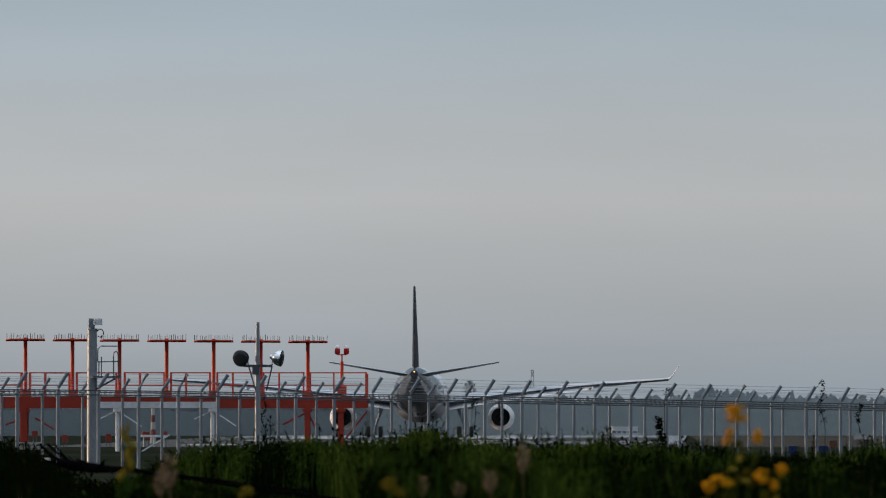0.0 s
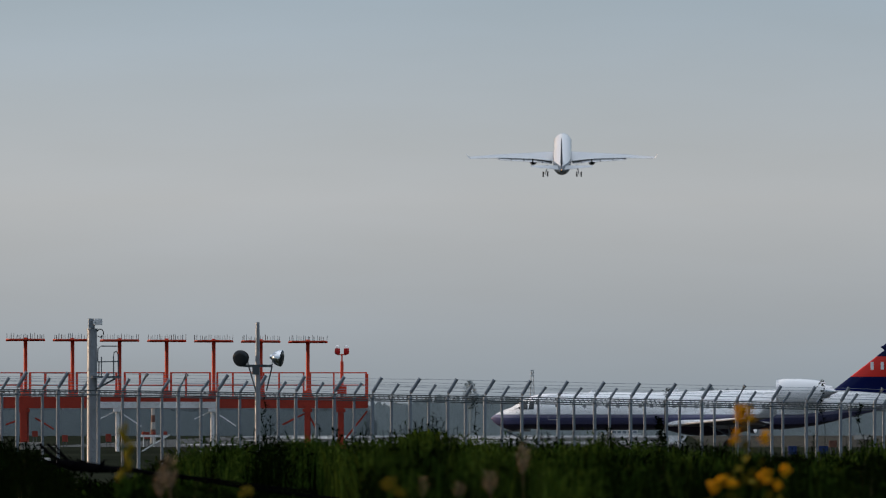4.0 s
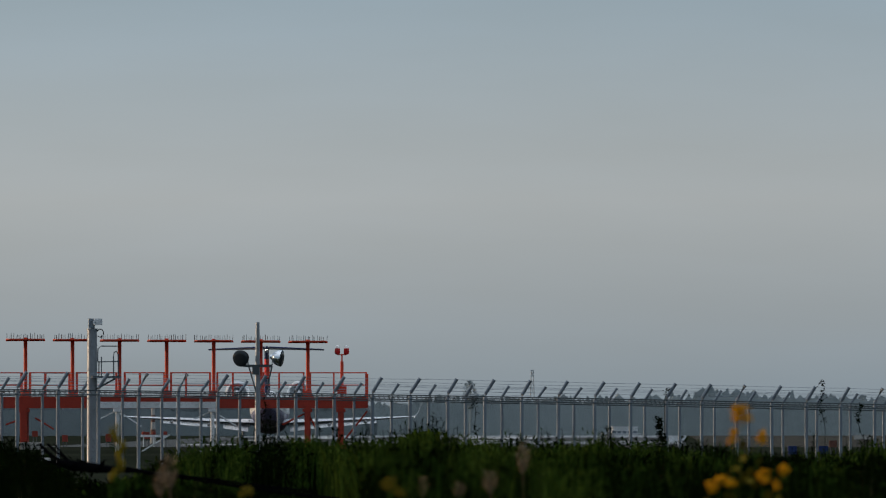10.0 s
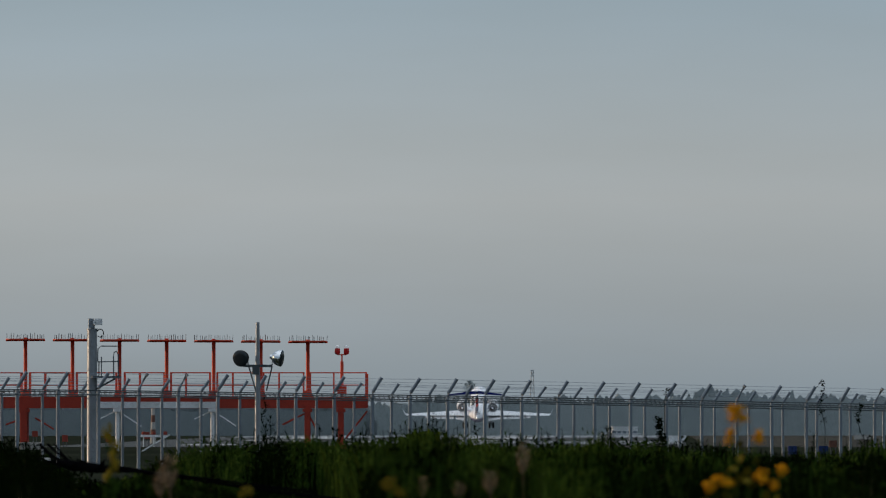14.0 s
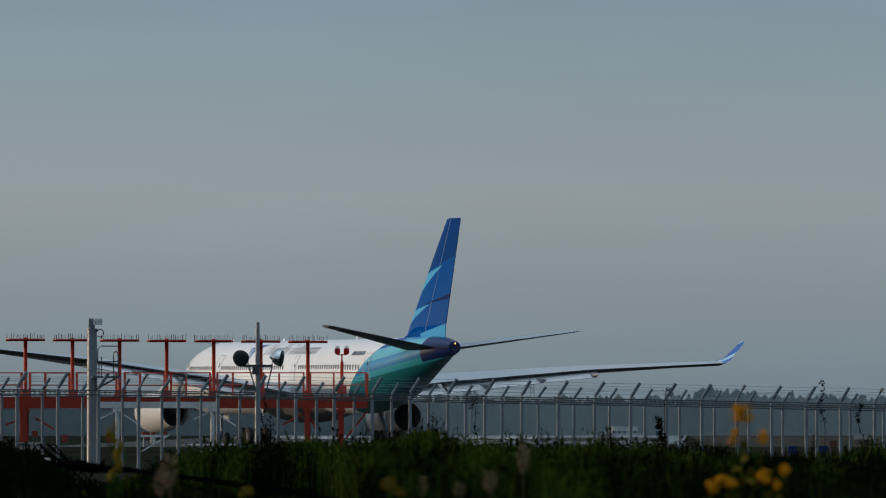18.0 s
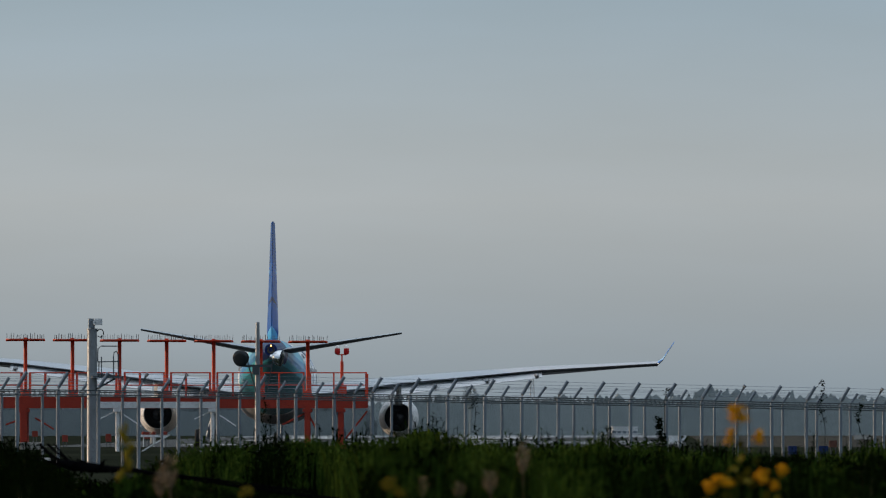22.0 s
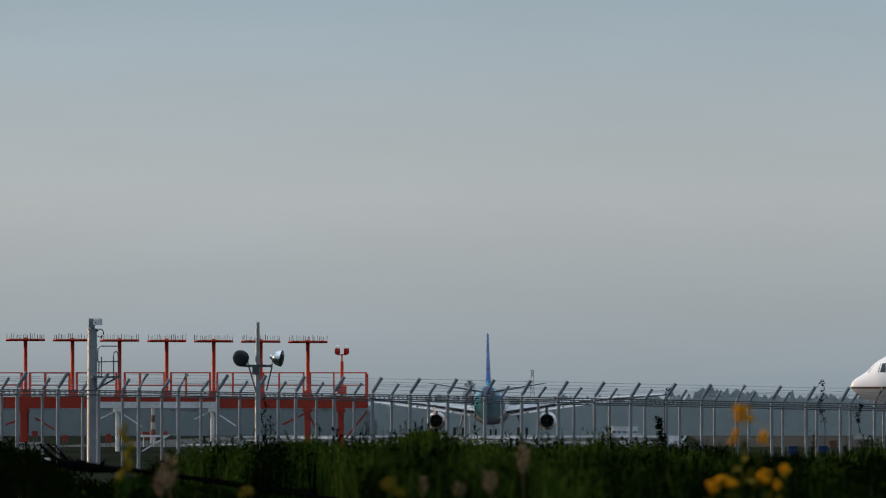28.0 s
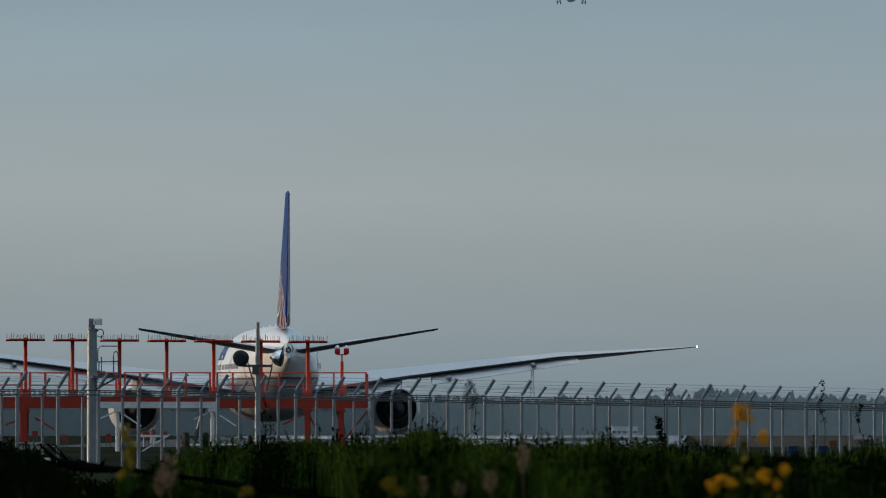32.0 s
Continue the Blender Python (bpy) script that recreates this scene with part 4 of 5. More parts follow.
                    pts.append(Vector((c.x, c.y + 0.01 * slant, g + h * (t if slant > 0 else 1 - t))))
                wires.append(tube(pts, 0.0010, 3))
        tagged(part("wire_mesh", joined(*wires), M_WIRE, th, "fine woven wire panel"), kind="stuff")
    return th


# near fence: bends fall from 688 at the one end to 718 at the other
def near_top(p):
    u = 784 + F * p.x / p.y
    return 3.1 + (724 - (688 + max(u / 1568, 0.0) ** 1.25 * 27)) * p.y / F


def far_top(p):
    u = 784 + F * p.x / p.y
    return 3.1 + (724 - (691 + max(u / 1568, 0.0) ** 1.25 * 28)) * p.y / F


fence((-13.186, 332.5), (1.2126, 1.4458), 0.056, near_top, (0.29, 0.50), "tall grey steel security fence with slanted tops and barbed strands", 3)
fence((-12.652, 339.15), (1.2181, 1.5366), 0.045, far_top, (0.23, 0.38), "second grey steel security fence with slanted tops, behind the first", 4)


def camera_pole():
    d = 340.0
    s = F / d
    at = place(163, 724, d)
    Z = lambda v: (724 - v) / s
    th = thing("camera_pole", "thick grey steel pole with a surveillance camera and side platform", "pole", Matrix.Translation(at))
    gz = ground_z(d) - 3.1
    part("pole", joined(tube([(0, 0, gz - 0.1), (0, 0, Z(650)), (0, 0, Z(585))], [0.172, 0.162, 0.155], 20), turned(((Z(585), 0.168), (Z(582), 0.168), (Z(581), 0.02)), (0, 0, 0), "z", 20), tube([(0, 0, Z(582)), (0, 0, Z(576))], 0.05, 8)), M_POLE, th, "", True)
    part("camera_box", block((-0.02, 0, Z(572.5)), (0.20, 0.3, 0.30)), M_STEEL, th, "grey camera mount")
    part("surveillance_camera", joined(block((0.19, -0.1, Z(570)), (0.26, 0.42, 0.20)), turned(((-0.30, 0.02), (-0.30, 0.085), (0.1, 0.09)), (0.12, -0.05, Z(571)), "y", 14)), M_WHITE_STEEL, th, "pale camera housing", True)
    part("cable_loop", tube([(0.14, 0, Z(587)) if k == 0 else (0.26 + 0.11 * math.cos(a), -0.05, Z(590) + 0.13 * math.sin(a)) for k, a in enumerate([math.pi - 0.7 * j for j in range(9)])], 0.018, 6), M_BLACK, th, "black cable loop")
    rail = part("ladder_rail", joined(tube([(0.18, -0.1, Z(640)), (0.19, -0.1, Z(618)), (0.28, -0.1, Z(613)), (0.80, -0.1, Z(613))], 0.020, 6), tube([(0.84, -0.1, Z(672)), (0.83, -0.1, Z(628)), (0.78, -0.1, Z(622)), (0.70, -0.1, Z(624)), (0.68, -0.1, Z(632)), (0.69, -0.1, Z(672))], 0.022, 6),
                                      tube([(0.18, -0.1, Z(641)), (0.86, -0.1, Z(640))], 0.02, 6), tube([(0.22, -0.1, Z(641)), (0.22, -0.1, Z(668))], 0.02, 6), tube([(0.30, -0.1, Z(632)), (0.30, -0.1, Z(668))], 0.02, 6)), M_STEEL_DARK, th, "bent grey ladder rail")
    part("side_platform", joined(block((0.45, -0.1, Z(668)), (0.95, 0.7, 0.07)), tube([(0.1, -0.1, Z(690)), (0.75, -0.1, Z(670))], 0.03, 6)), M_STEEL_DARK, th, "small steel platform")
    for v in (583, 612, 655):
        part("pole_band", turned(((Z(v) - 0.02, 0.155), (Z(v) - 0.02, 0.172), (Z(v) + 0.02, 0.172), (Z(v) + 0.02, 0.155)), (0, 0, 0), "z", 18), M_POLE, th)


camera_pole()


def floodlight_pole():
    d = 338.0
    s = F / d
    at = place(456, 724, d)
    Z = lambda v: (724 - v) / s
    th = thing("floodlight_pole", "slim grey pole with two round floodlights on a crossarm", "floodlight", Matrix.Translation(at))
    gz = ground_z(d) - 3.1
    part("pole", joined(tube([(0, 0, gz - 0.1), (0, 0, Z(690)), (0, 0, Z(571))], [0.095, 0.085, 0.06], 14), turned(((Z(571), 0.062), (Z(570), 0.02)), (0, 0, 0), "z", 12)), M_POLE, th, "", True)
    part("crossarm", joined(block((0, -0.1, Z(648)), (0.92, 0.09, 0.08)), block((-0.06, -0.1, Z(655)), (0.22, 0.2, 0.3))), M_STEEL_DARK, th)
    for x0, x1, v in ((-0.28, -0.02, 700), (0.46, 0.28, 692)):
        part("strut", tube([(x0, -0.1, Z(648)), (x1, -0.05, Z(v))], 0.025, 6), M_STEEL_DARK, th)
    for x, face, yaw in ((-0.50, M_BLACK, 155), (0.66, M_CHROME, -104)):
        m = Matrix.Translation((x, -0.12, Z(634))) @ Matrix.Rotation(radians(yaw), 4, "Z") @ Matrix.Rotation(radians(-8), 4, "X")
        prof = ((-0.28, 0.02), (-0.27, 0.07), (-0.20, 0.09), (-0.17, 0.15), (-0.10, 0.21), (0.0, 0.25), (0.10, 0.265))
        head = part("floodlight", ([m @ Vector(v) for v in turned(prof, (0, 0, 0), "y", 24)[0]], turned(prof, (0, 0, 0), "y", 24)[1]), face, th, "round floodlight head", True)
        glass = turned(((0.10, 0.265), (0.115, 0.25), (0.13, 0.15), (0.135, 0.01)), (0, 0, 0), "y", 24)
        part("lens", ([m @ Vector(v) for v in glass[0]], glass[1]), M_GLASS_DARK, head, "dark glass lens", True)
        part("bracket", tube([(x - 0.20 * (1 if x > 0 else -1), -0.1, Z(647)), (x - 0.2 * (1 if x > 0 else -1), -0.1, Z(640)), (x, -0.12, Z(640))], 0.025, 6), M_STEEL_DARK, head)


floodlight_pole()


# ---- far distance ----
def woods(name, d0, u0, u1, sink, mat, label, seed):
    rnd = random.Random(seed)
    geo_v, geo_f = [], []

    def top_line(u):
        """Height of the crowns against the sky along the view."""
        pts = ((-200, 712), (300, 712), (640, 712), (700, 707), (820, 703), (960, 704), (1100, 703), (1170, 700), (1230, 697), (1262, 685), (1290, 695), (1312, 686), (1340, 697), (1400, 697), (1480, 700), (1568, 701), (1800, 700))
        return smooth_at(pts, u) + sink

    for row in range(5):
        d = d0 + row * 60
        u = u0 + 10.0
        while u < u1:
            p = place(u, top_line(u) + rnd.uniform(-6, 9) + (4 - row) * 4.0, d)
            base = runway_z(d) - 2
            h = p.z - base
            wide = rnd.uniform(3.0, 5.5)
            conic = rnd.random() < 0.4
            for k in range(46):
                f = rnd.random() ** 0.7
                z = base + h * (0.12 + 0.84 * f)
                rr = wide * ((1.05 - f) if conic else math.sqrt(max(0.05, 1 - (2 * f - 0.9) ** 2 * 0.8)))
                a = rnd.uniform(3.2, 6.2)
                c = Vector((p.x + rr * 0.8 * math.cos(a), p.y + rr * 0.5 * math.sin(a), z))
                r = rnd.uniform(0.7, 1.5) * (0.7 if f > 0.8 else 1)
                o = len(geo_v)
                rot = Euler((rnd.gauss(0, 0.16), rnd.uniform(0, 6.28), rnd.gauss(0, 0.16))).to_matrix()
                ring = [(1, 0, 0), (0.35, 0.1, 0.5), (-0.5, 0, 0.75), (-0.9, 0.1, -0.1), (-0.2, 0, -0.8), (0.6, 0.1, -0.6)]
                geo_v.extend(c + rot @ (Vector(q) * r * rnd.uniform(0.8, 1.2)) for q in ring)
                geo_f.append(tuple(range(o, o + 6)))
            core = [(base, wide * 0.5), (base + h * 0.2, wide * 0.95), (base + h * 0.5, wide * (0.75 if conic else 1.0)), (base + h * 0.78, wide * (0.38 if conic else 0.72)), (base + h * 0.92, wide * (0.16 if conic else 0.42)), (base + h * 1.0, wide * 0.05)]
            cv, cf = turned([(z, r * rnd.uniform(0.85, 1.1)) for z, r in core], (p.x, p.y, 0), "z", 9)
            o = len(geo_v)
            # crowns pressed flat to face the view, for even hazy shading
            geo_v.extend(Vector((v[0], p.y + (v[1] - p.y) * 0.15, v[2])) + Vector((rnd.uniform(-0.4, 0.4), 0, rnd.uniform(-0.4, 0.4))) for v in cv)
            geo_f.extend(tuple(i + o for i in q) for q in cf)
            geo_v2, geo_f2 = tube([(p.x, p.y, base - 2), (p.x, p.y, base + h * 0.9)], [0.4, 0.1], 5)
            o = len(geo_v)
            geo_v.extend(geo_v2)
            geo_f.extend(tuple(i + o for i in q) for q in geo_f2)
            u += wide * F / d * rnd.uniform(0.55, 0.95)
    # a smooth ribbon across the view closes the gaps under the crowns
    rings = []
    for k in range(int((u1 - u0) / 11.2) + 1):
        u = u0 + k * 11.2
        low = noise.noise(Vector((u * 0.01, 0, 2))) * 3 + noise.noise(Vector((u * 0.06, 0, 5))) * 2
        p = place(u, top_line(u) + 13 + low * 2, d0 - 14 + 2 * noise.noise(Vector((u * 0.02, 7, 0))))
        g = runway_z(d0) - 3
        rings.append([(p.x, p.y, g), (p.x, p.y + 0.5, g + (p.z - g) * 0.6), (p.x, p.y + 1.5, p.z), (p.x, p.y + 4, p.z), (p.x, p.y + 4, g)])
    mass = loft(rings)
    o = len(geo_v)
    geo_v.extend(mass[0])
    geo_f.extend(tuple(i + o for i in q) for q in mass[1])
    stuff(name, (geo_v, geo_f), mat, label, "trees", smooth=True)


woods("far_woods", 4250, -170, 1730, 0, M_WOOD_FAR_HAZE, "line of distant trees behind the airfield, haze painted into their blue-grey", 11)
woods("nearer_woods", 3500, -170, 648, 2, M_WOOD_NEAR_HAZE, "stand of trees across the airfield, thinner haze painted into their grey", 12)


# ---- plants before the fence ----
def blade(p, h, lean, yaw, w, bend=0.35):
    d = Vector((math.cos(yaw), math.sin(yaw), 0))
    side = Vector((-d.y, d.x, 0))
    vs = []
    for k, ww in ((0, 1.0), (0.45, 0.85), (0.8, 0.5)):
        c = p + Vector((0, 0, h * k)) + d * (lean * h * k * k)
        vs += [c - side * w * ww / 2, c + side * w * ww / 2]
    vs.append(p + Vector((0, 0, h)) + d * (lean * h))
    return vs, [(0, 1, 3, 2), (2, 3, 5, 4), (4, 5, 6)]


def leaf(c, size, yaw, pitch, roll, wide=1.0):
    m = Euler((pitch, roll, yaw)).to_matrix()
    pts = [(0, 0, 0), (0.32 * wide, 0.35, 0.05), (0.26 * wide, 0.75, 0.03), (0, 1.0, -0.08), (-0.26 * wide, 0.75, 0.03), (-0.32 * wide, 0.35, 0.05)]
    return [c + m @ (Vector(p) * size) for p in pts], [(0, 1, 2, 3), (0, 3, 4, 5)]


def bank_top(u):
    """How low the plants' top line lies along the view."""
    pts = ((-80, 776), (0, 784), (20, 794), (60, 802), (100, 814), (130, 846), (160, 858), (205, 858), (240, 846), (285, 820), (330, 798), (430, 786), (480, 780), (560, 782), (650, 782), (700, 778), (740, 766), (765, 762), (800, 780), (860, 786), (950, 788), (1070, 786), (1160, 790), (1230, 800), (1290, 800), (1380, 809), (1470, 809), (1520, 800), (1568, 790), (1650, 790))
    return smooth_at(pts, u)


def plant_bank():
    rnd = random.Random(21)
    green, mid, dark, straw = ([], []), ([], []), ([], []), ([], [])

    def put(target, geo):
        o = len(target[0])
        target[0].extend(geo[0])
        target[1].extend(tuple(i + o for i in f) for f in geo[1])

    for row in range(12):
        d = 74 + row * 7.0 if row < 5 else 110 + (row - 5) * 13.0
        n = 330
        front = row < 5
        big = d / 125
        for k in range(n):
            u = -60 + 1690 * (k + rnd.random()) / n
            dd = d + rnd.uniform(-3, 3)
            p = place(u, 724, dd)
            g = ground_z(dd)
            clump = noise.noise(Vector((u * 0.012, row * 0.35, 3.0)))
            fine = noise.noise(Vector((u * 0.045, row * 0.8, 9.0)))
            v = bank_top(u) + rnd.gauss(0, 5) + ((11 - row) * 4.0 if not front else 30 + (5 - row) * 5.0) + clump * 12 + fine * 12 - 4
            if row < 7 and 190 < u < 640:
                v = max(v, 842 + (u - 300) * 0.14 + rnd.uniform(8, 24))
            h = max(0.25, 3.1 + (724 - v) * dd / F - g)
            kind = rnd.random() + clump * 0.35
            foot = Vector((p.x, dd, g))
            # painted shade: front rows and left side darker, back rows lighter, plus random clumps
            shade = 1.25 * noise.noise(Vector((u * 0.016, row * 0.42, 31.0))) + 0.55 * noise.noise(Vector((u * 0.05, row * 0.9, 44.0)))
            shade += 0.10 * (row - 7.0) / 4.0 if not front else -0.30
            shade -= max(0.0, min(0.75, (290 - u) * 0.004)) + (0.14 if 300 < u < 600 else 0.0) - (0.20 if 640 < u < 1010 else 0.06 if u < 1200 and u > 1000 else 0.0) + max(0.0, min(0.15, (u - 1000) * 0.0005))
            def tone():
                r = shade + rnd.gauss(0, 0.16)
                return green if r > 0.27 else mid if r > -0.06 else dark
            if kind < 0.58:
                for _ in range(15):
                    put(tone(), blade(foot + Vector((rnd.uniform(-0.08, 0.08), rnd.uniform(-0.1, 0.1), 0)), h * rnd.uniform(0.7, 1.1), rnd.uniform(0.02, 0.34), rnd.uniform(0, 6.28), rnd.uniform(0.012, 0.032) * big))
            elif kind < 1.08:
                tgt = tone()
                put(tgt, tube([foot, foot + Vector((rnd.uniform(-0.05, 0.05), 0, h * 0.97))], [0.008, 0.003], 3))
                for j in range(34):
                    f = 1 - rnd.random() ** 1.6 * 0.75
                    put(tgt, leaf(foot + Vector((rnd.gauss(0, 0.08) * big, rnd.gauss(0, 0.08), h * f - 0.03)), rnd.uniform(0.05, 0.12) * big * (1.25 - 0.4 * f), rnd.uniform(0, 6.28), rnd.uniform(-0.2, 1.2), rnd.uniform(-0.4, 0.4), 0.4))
            else:
                for _ in range(4):
                    put(straw, blade(foot + Vector((rnd.uniform(-0.06, 0.06), 0, 0)), h * rnd.uniform(0.9, 1.08), rnd.uniform(0.0, 0.15), rnd.uniform(0, 6.28), 0.009))
    # taller seed stalks that stand out of the bank
    for u, v in ((470, 752), (478, 740), (565, 752), (590, 760), (597, 762), (700, 768), (690, 766), (735, 750), (748, 742), (757, 748), (766, 736), (772, 740), (790, 770), (885, 782), (905, 778), (925, 782), (985, 772), (995, 775), (1068, 766), (1075, 756), (1080, 760), (1128, 782), (1240, 790), (1440, 770), (1535, 775)):
        dd = rnd.uniform(170, 200)
        p = place(u, v, dd)
        g = ground_z(dd)
        foot = Vector((p.x - rnd.uniform(-0.06, 0.1), dd, g))
        top = Vector((p.x, dd, p.z))
        put(dark, tube([foot, foot.lerp(top, 0.6), top], [0.011, 0.009, 0.005], 4))
        for j in range(22):
            f = 0.70 + 0.3 * rnd.random()
            c = foot.lerp(top, f)
            put(dark, leaf(c, rnd.uniform(0.05, 0.10), rnd.uniform(0, 6.28), rnd.uniform(0.3, 1.2), 0, 0.45))
    # thin bent twigs in loose groups along the top of the bank
    for cu in (455, 490, 640, 690, 725, 780, 812, 845, 890, 960, 1000, 1066, 1092, 1140, 1215, 1250, 1420, 1500, 1545):
        for _ in range(rnd.randint(2, 5)):
            u = cu + rnd.gauss(0, 9)
            dd = rnd.uniform(150, 205)
            top = place(u, bank_top(u) - rnd.uniform(4, 30), dd)
            foot = Vector((top.x + rnd.uniform(-0.12, 0.12), dd, ground_z(dd)))
            bow = foot.lerp(top, 0.75) + Vector((rnd.uniform(-0.05, 0.05), 0, 0))
            put(dark, tube([foot, foot.lerp(top, 0.5), bow, top], [0.009, 0.008, 0.006, 0.003], 3))
            for j in range(9):
                put(dark if rnd.random() < 0.6 else mid, leaf(foot.lerp(top, rnd.uniform(0.6, 1.0)), rnd.uniform(0.04, 0.10), rnd.uniform(0, 6.28), rnd.uniform(0.3, 1.2), 0, 0.4))
    # a paler bush that rises over the bank
    pale = ([], [])
    for k in range(46):
        u = rnd.gauss(760, 26)
        v = 776 + abs(u - 760) * 0.45 + rnd.uniform(-16, 14)
        dd = rnd.uniform(176, 196)
        foot = Vector((place(u, v, dd).x, dd, ground_z(dd)))
        h = place(u, v, dd).z - foot.z
        put(pale, tube([foot, foot + Vector((rnd.uniform(-0.1, 0.1), 0, h))], [0.010, 0.004], 3))
        for j in range(34):
            f = 1 - rnd.random() ** 1.5 * 0.6
            put(pale if rnd.random() < 0.75 else dark, leaf(foot + Vector((rnd.gauss(0, 0.07), rnd.gauss(0, 0.08), h * f)), rnd.uniform(0.06, 0.13), rnd.uniform(0, 6.28), rnd.uniform(-0.1, 1.2), rnd.uniform(-0.4, 0.4), 0.5))
    stuff("pale_weeds", pale, M_LEAF_PALE, "yellow-green leafy weeds standing over the bank", "weeds")
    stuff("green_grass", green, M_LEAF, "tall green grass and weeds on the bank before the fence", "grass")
    stuff("mid_green_weeds", mid, M_LEAF_HALF_SHADED, "tangled grass and leaves on the bank, coloured as half in shade", "weeds")
    stuff("dark_weeds", dark, M_LEAF_SHADED, "dense leafy weeds and seed stalks on the bank, coloured as in shade", "weeds")
    stuff("dry_grass", straw, M_STRAW, "thin dry straw stalks among the weeds", "grass")


plant_bank()


# ---- small things on the airfield ----
def turned_leafy(c, n, spread, size, rnd, up=0.3):
    vs, fs = [], []
    for _ in range(n):
        g = leaf(c + Vector((rnd.gauss(0, spread), rnd.gauss(0, spread), rnd.gauss(0, spread))), size * rnd.uniform(0.6, 1.3), rnd.uniform(0, 6.28), rnd.uniform(-0.8, 0.8) + up, rnd.uniform(-0.5, 0.5))
        o = len(vs)
        vs += g[0]
        fs += [tuple(i + o for i in f) for f in g[1]]
    return vs, fs


def fence_depth(u):
    """How far off the near fence stands in a direction of the view."""
    k = (u - 784) / F
    i = (-13.186 - k * 332.5) / (k * 1.4458 - 1.2126)
    return 332.5 + 1.4458 * i


def vine(points, seed, size=0.07, dense=9, label="dark climbing vine on a fence post"):
    rnd = random.Random(seed)
    d = fence_depth(points[0][0]) - 0.16
    pts = [place(u, v, d) for u, v in points]
    th = thing("climbing_vine", label, "vine", Matrix.Translation(pts[-1]), "vines on the fence")
    base = pts[-1]
    loc = [p - base for p in pts]
    loc.append(Vector((loc[-1].x, loc[-1].y, ground_z(d) - base.z)))
    part("stem", tube(loc, 0.009, 5), M_LEAF_SHADED, th)
    for p, q in zip(loc, loc[1:-1]):
        for k in range(3):
            c = p.lerp(q, rnd.random())
            for _ in range(dense):
                at = c + Vector((rnd.gauss(0, 0.05), rnd.gauss(0, 0.05), rnd.gauss(0, 0.05)))
                part("leaf", leaf(at, size * rnd.uniform(0.6, 1.3), rnd.uniform(0, 6.28), rnd.uniform(-0.5, 1.1), rnd.uniform(-0.5, 0.5)), M_LEAF_SHADED, th)


vine([(842, 706), (838, 715), (842, 724), (840, 758), (845, 772)], 1, 0.08, 7)
vine([(1186, 686), (1180, 692), (1176, 708)], 2, 0.07, 8)
vine([(1166, 744), (1164, 754), (1171, 762), (1167, 772), (1174, 780), (1172, 792)], 3, 0.10, 22, "dense dark weed standing against the fence")
vine([(1450, 676), (1459, 684), (1455, 700), (1450, 715), (1456, 737), (1460, 755)], 4, 0.08, 7)
vine([(1520, 716), (1524, 725), (1518, 742), (1522, 765), (1530, 778)], 5, 0.09, 8)
vine([(466, 704), (470, 722), (462, 740), (470, 765), (468, 780)], 6, 0.08, 8, "dark weed climbing beside the floodlight pole")


def goldenrod(u, d, plumes, foot_v, label, seed, tint=M_YELLOW):
    """A goldenrod: a stalk with narrow leaves and yellow plumes."""
    rnd = random.Random(seed)
    base = place(u, foot_v, d)
    base.z = ground_z(d)
    th = thing("goldenrod", label, "flower", Matrix.Translation(base), "goldenrods on the bank")
    for pu, pv, w, h in plumes:
        c = place(pu, pv, d) - base
        part("stalk", tube([(0, 0, 0), (c.x * 0.25, 0, c.z * 0.5), (c.x * 0.7, 0, c.z * 0.8), c], [0.006, 0.005, 0.004, 0.002], 5), M_LEAF, th)
        leaves = [turned_leafy(Vector((c.x * k * k, 0, c.z * k)), 3, 0.02, 0.07, rnd) for k in (0.45, 0.55, 0.65, 0.72, 0.8, 0.86)]
        part("foliage", joined(*leaves), M_BUD, th)
        r = w / 2 * d / F
        hh = h / 2 * d / F
        fl = []
        # side sprays that droop from the tip
        sprays = [(Vector((r * rnd.uniform(-0.8, 0.8), r * rnd.uniform(-0.6, 0.6), hh * rnd.uniform(-0.9, 0.7))), rnd.uniform(0.25, 0.5)) for _ in range(9)] + [(Vector((0, 0, hh * 0.5)), 0.4)]
        for _ in range(int(40 + w * 7)):
            o, q = sprays[rnd.randrange(len(sprays))]
            p = c + o + Vector((rnd.gauss(0, r * q * 0.75), rnd.gauss(0, r * q * 0.6), rnd.gauss(0, hh * q * 0.6) + 0.1 * hh))
            s = rnd.uniform(0.006, 0.011)
            m = Euler((rnd.uniform(0, 6), rnd.uniform(0, 6), 0)).to_matrix()
            pts = [p + m @ (Vector(v) * s) for v in ((1, 0, 0), (-0.5, 0.87, 0), (-0.5, -0.87, 0), (0, 0, 1))]
            fl.append((pts, [(0, 1, 2), (0, 1, 3), (1, 2, 3), (2, 0, 3)]))
        part("plume", joined(*fl), tint, th, "yellow flower plume")
    return th


sway = [goldenrod(1300, 62, ((1313, 733, 36, 32), (1296, 774, 15, 26), (1346, 776, 16, 26)), 900, "tall goldenrod with bright yellow plumes", 31),
        goldenrod(1262, 58, ((1258, 864, 20, 20), (1272, 852, 20, 16), (1290, 856, 20, 12)), 930, "goldenrod with a drooping yellow plume", 32),
        goldenrod(1345, 60, ((1351, 842, 20, 22), (1388, 832, 14, 18), (1374, 858, 10, 14)), 930, "goldenrod with small yellow plumes", 33)]
goldenrod(690, 64, ((690, 860, 26, 26), (708, 872, 16, 14)), 930, "low fading goldenrod among dark weeds", 35, M_BUD)
goldenrod(440, 64, ((436, 872, 20, 22),), 930, "low fading goldenrod among dark weeds", 36, M_BUD)


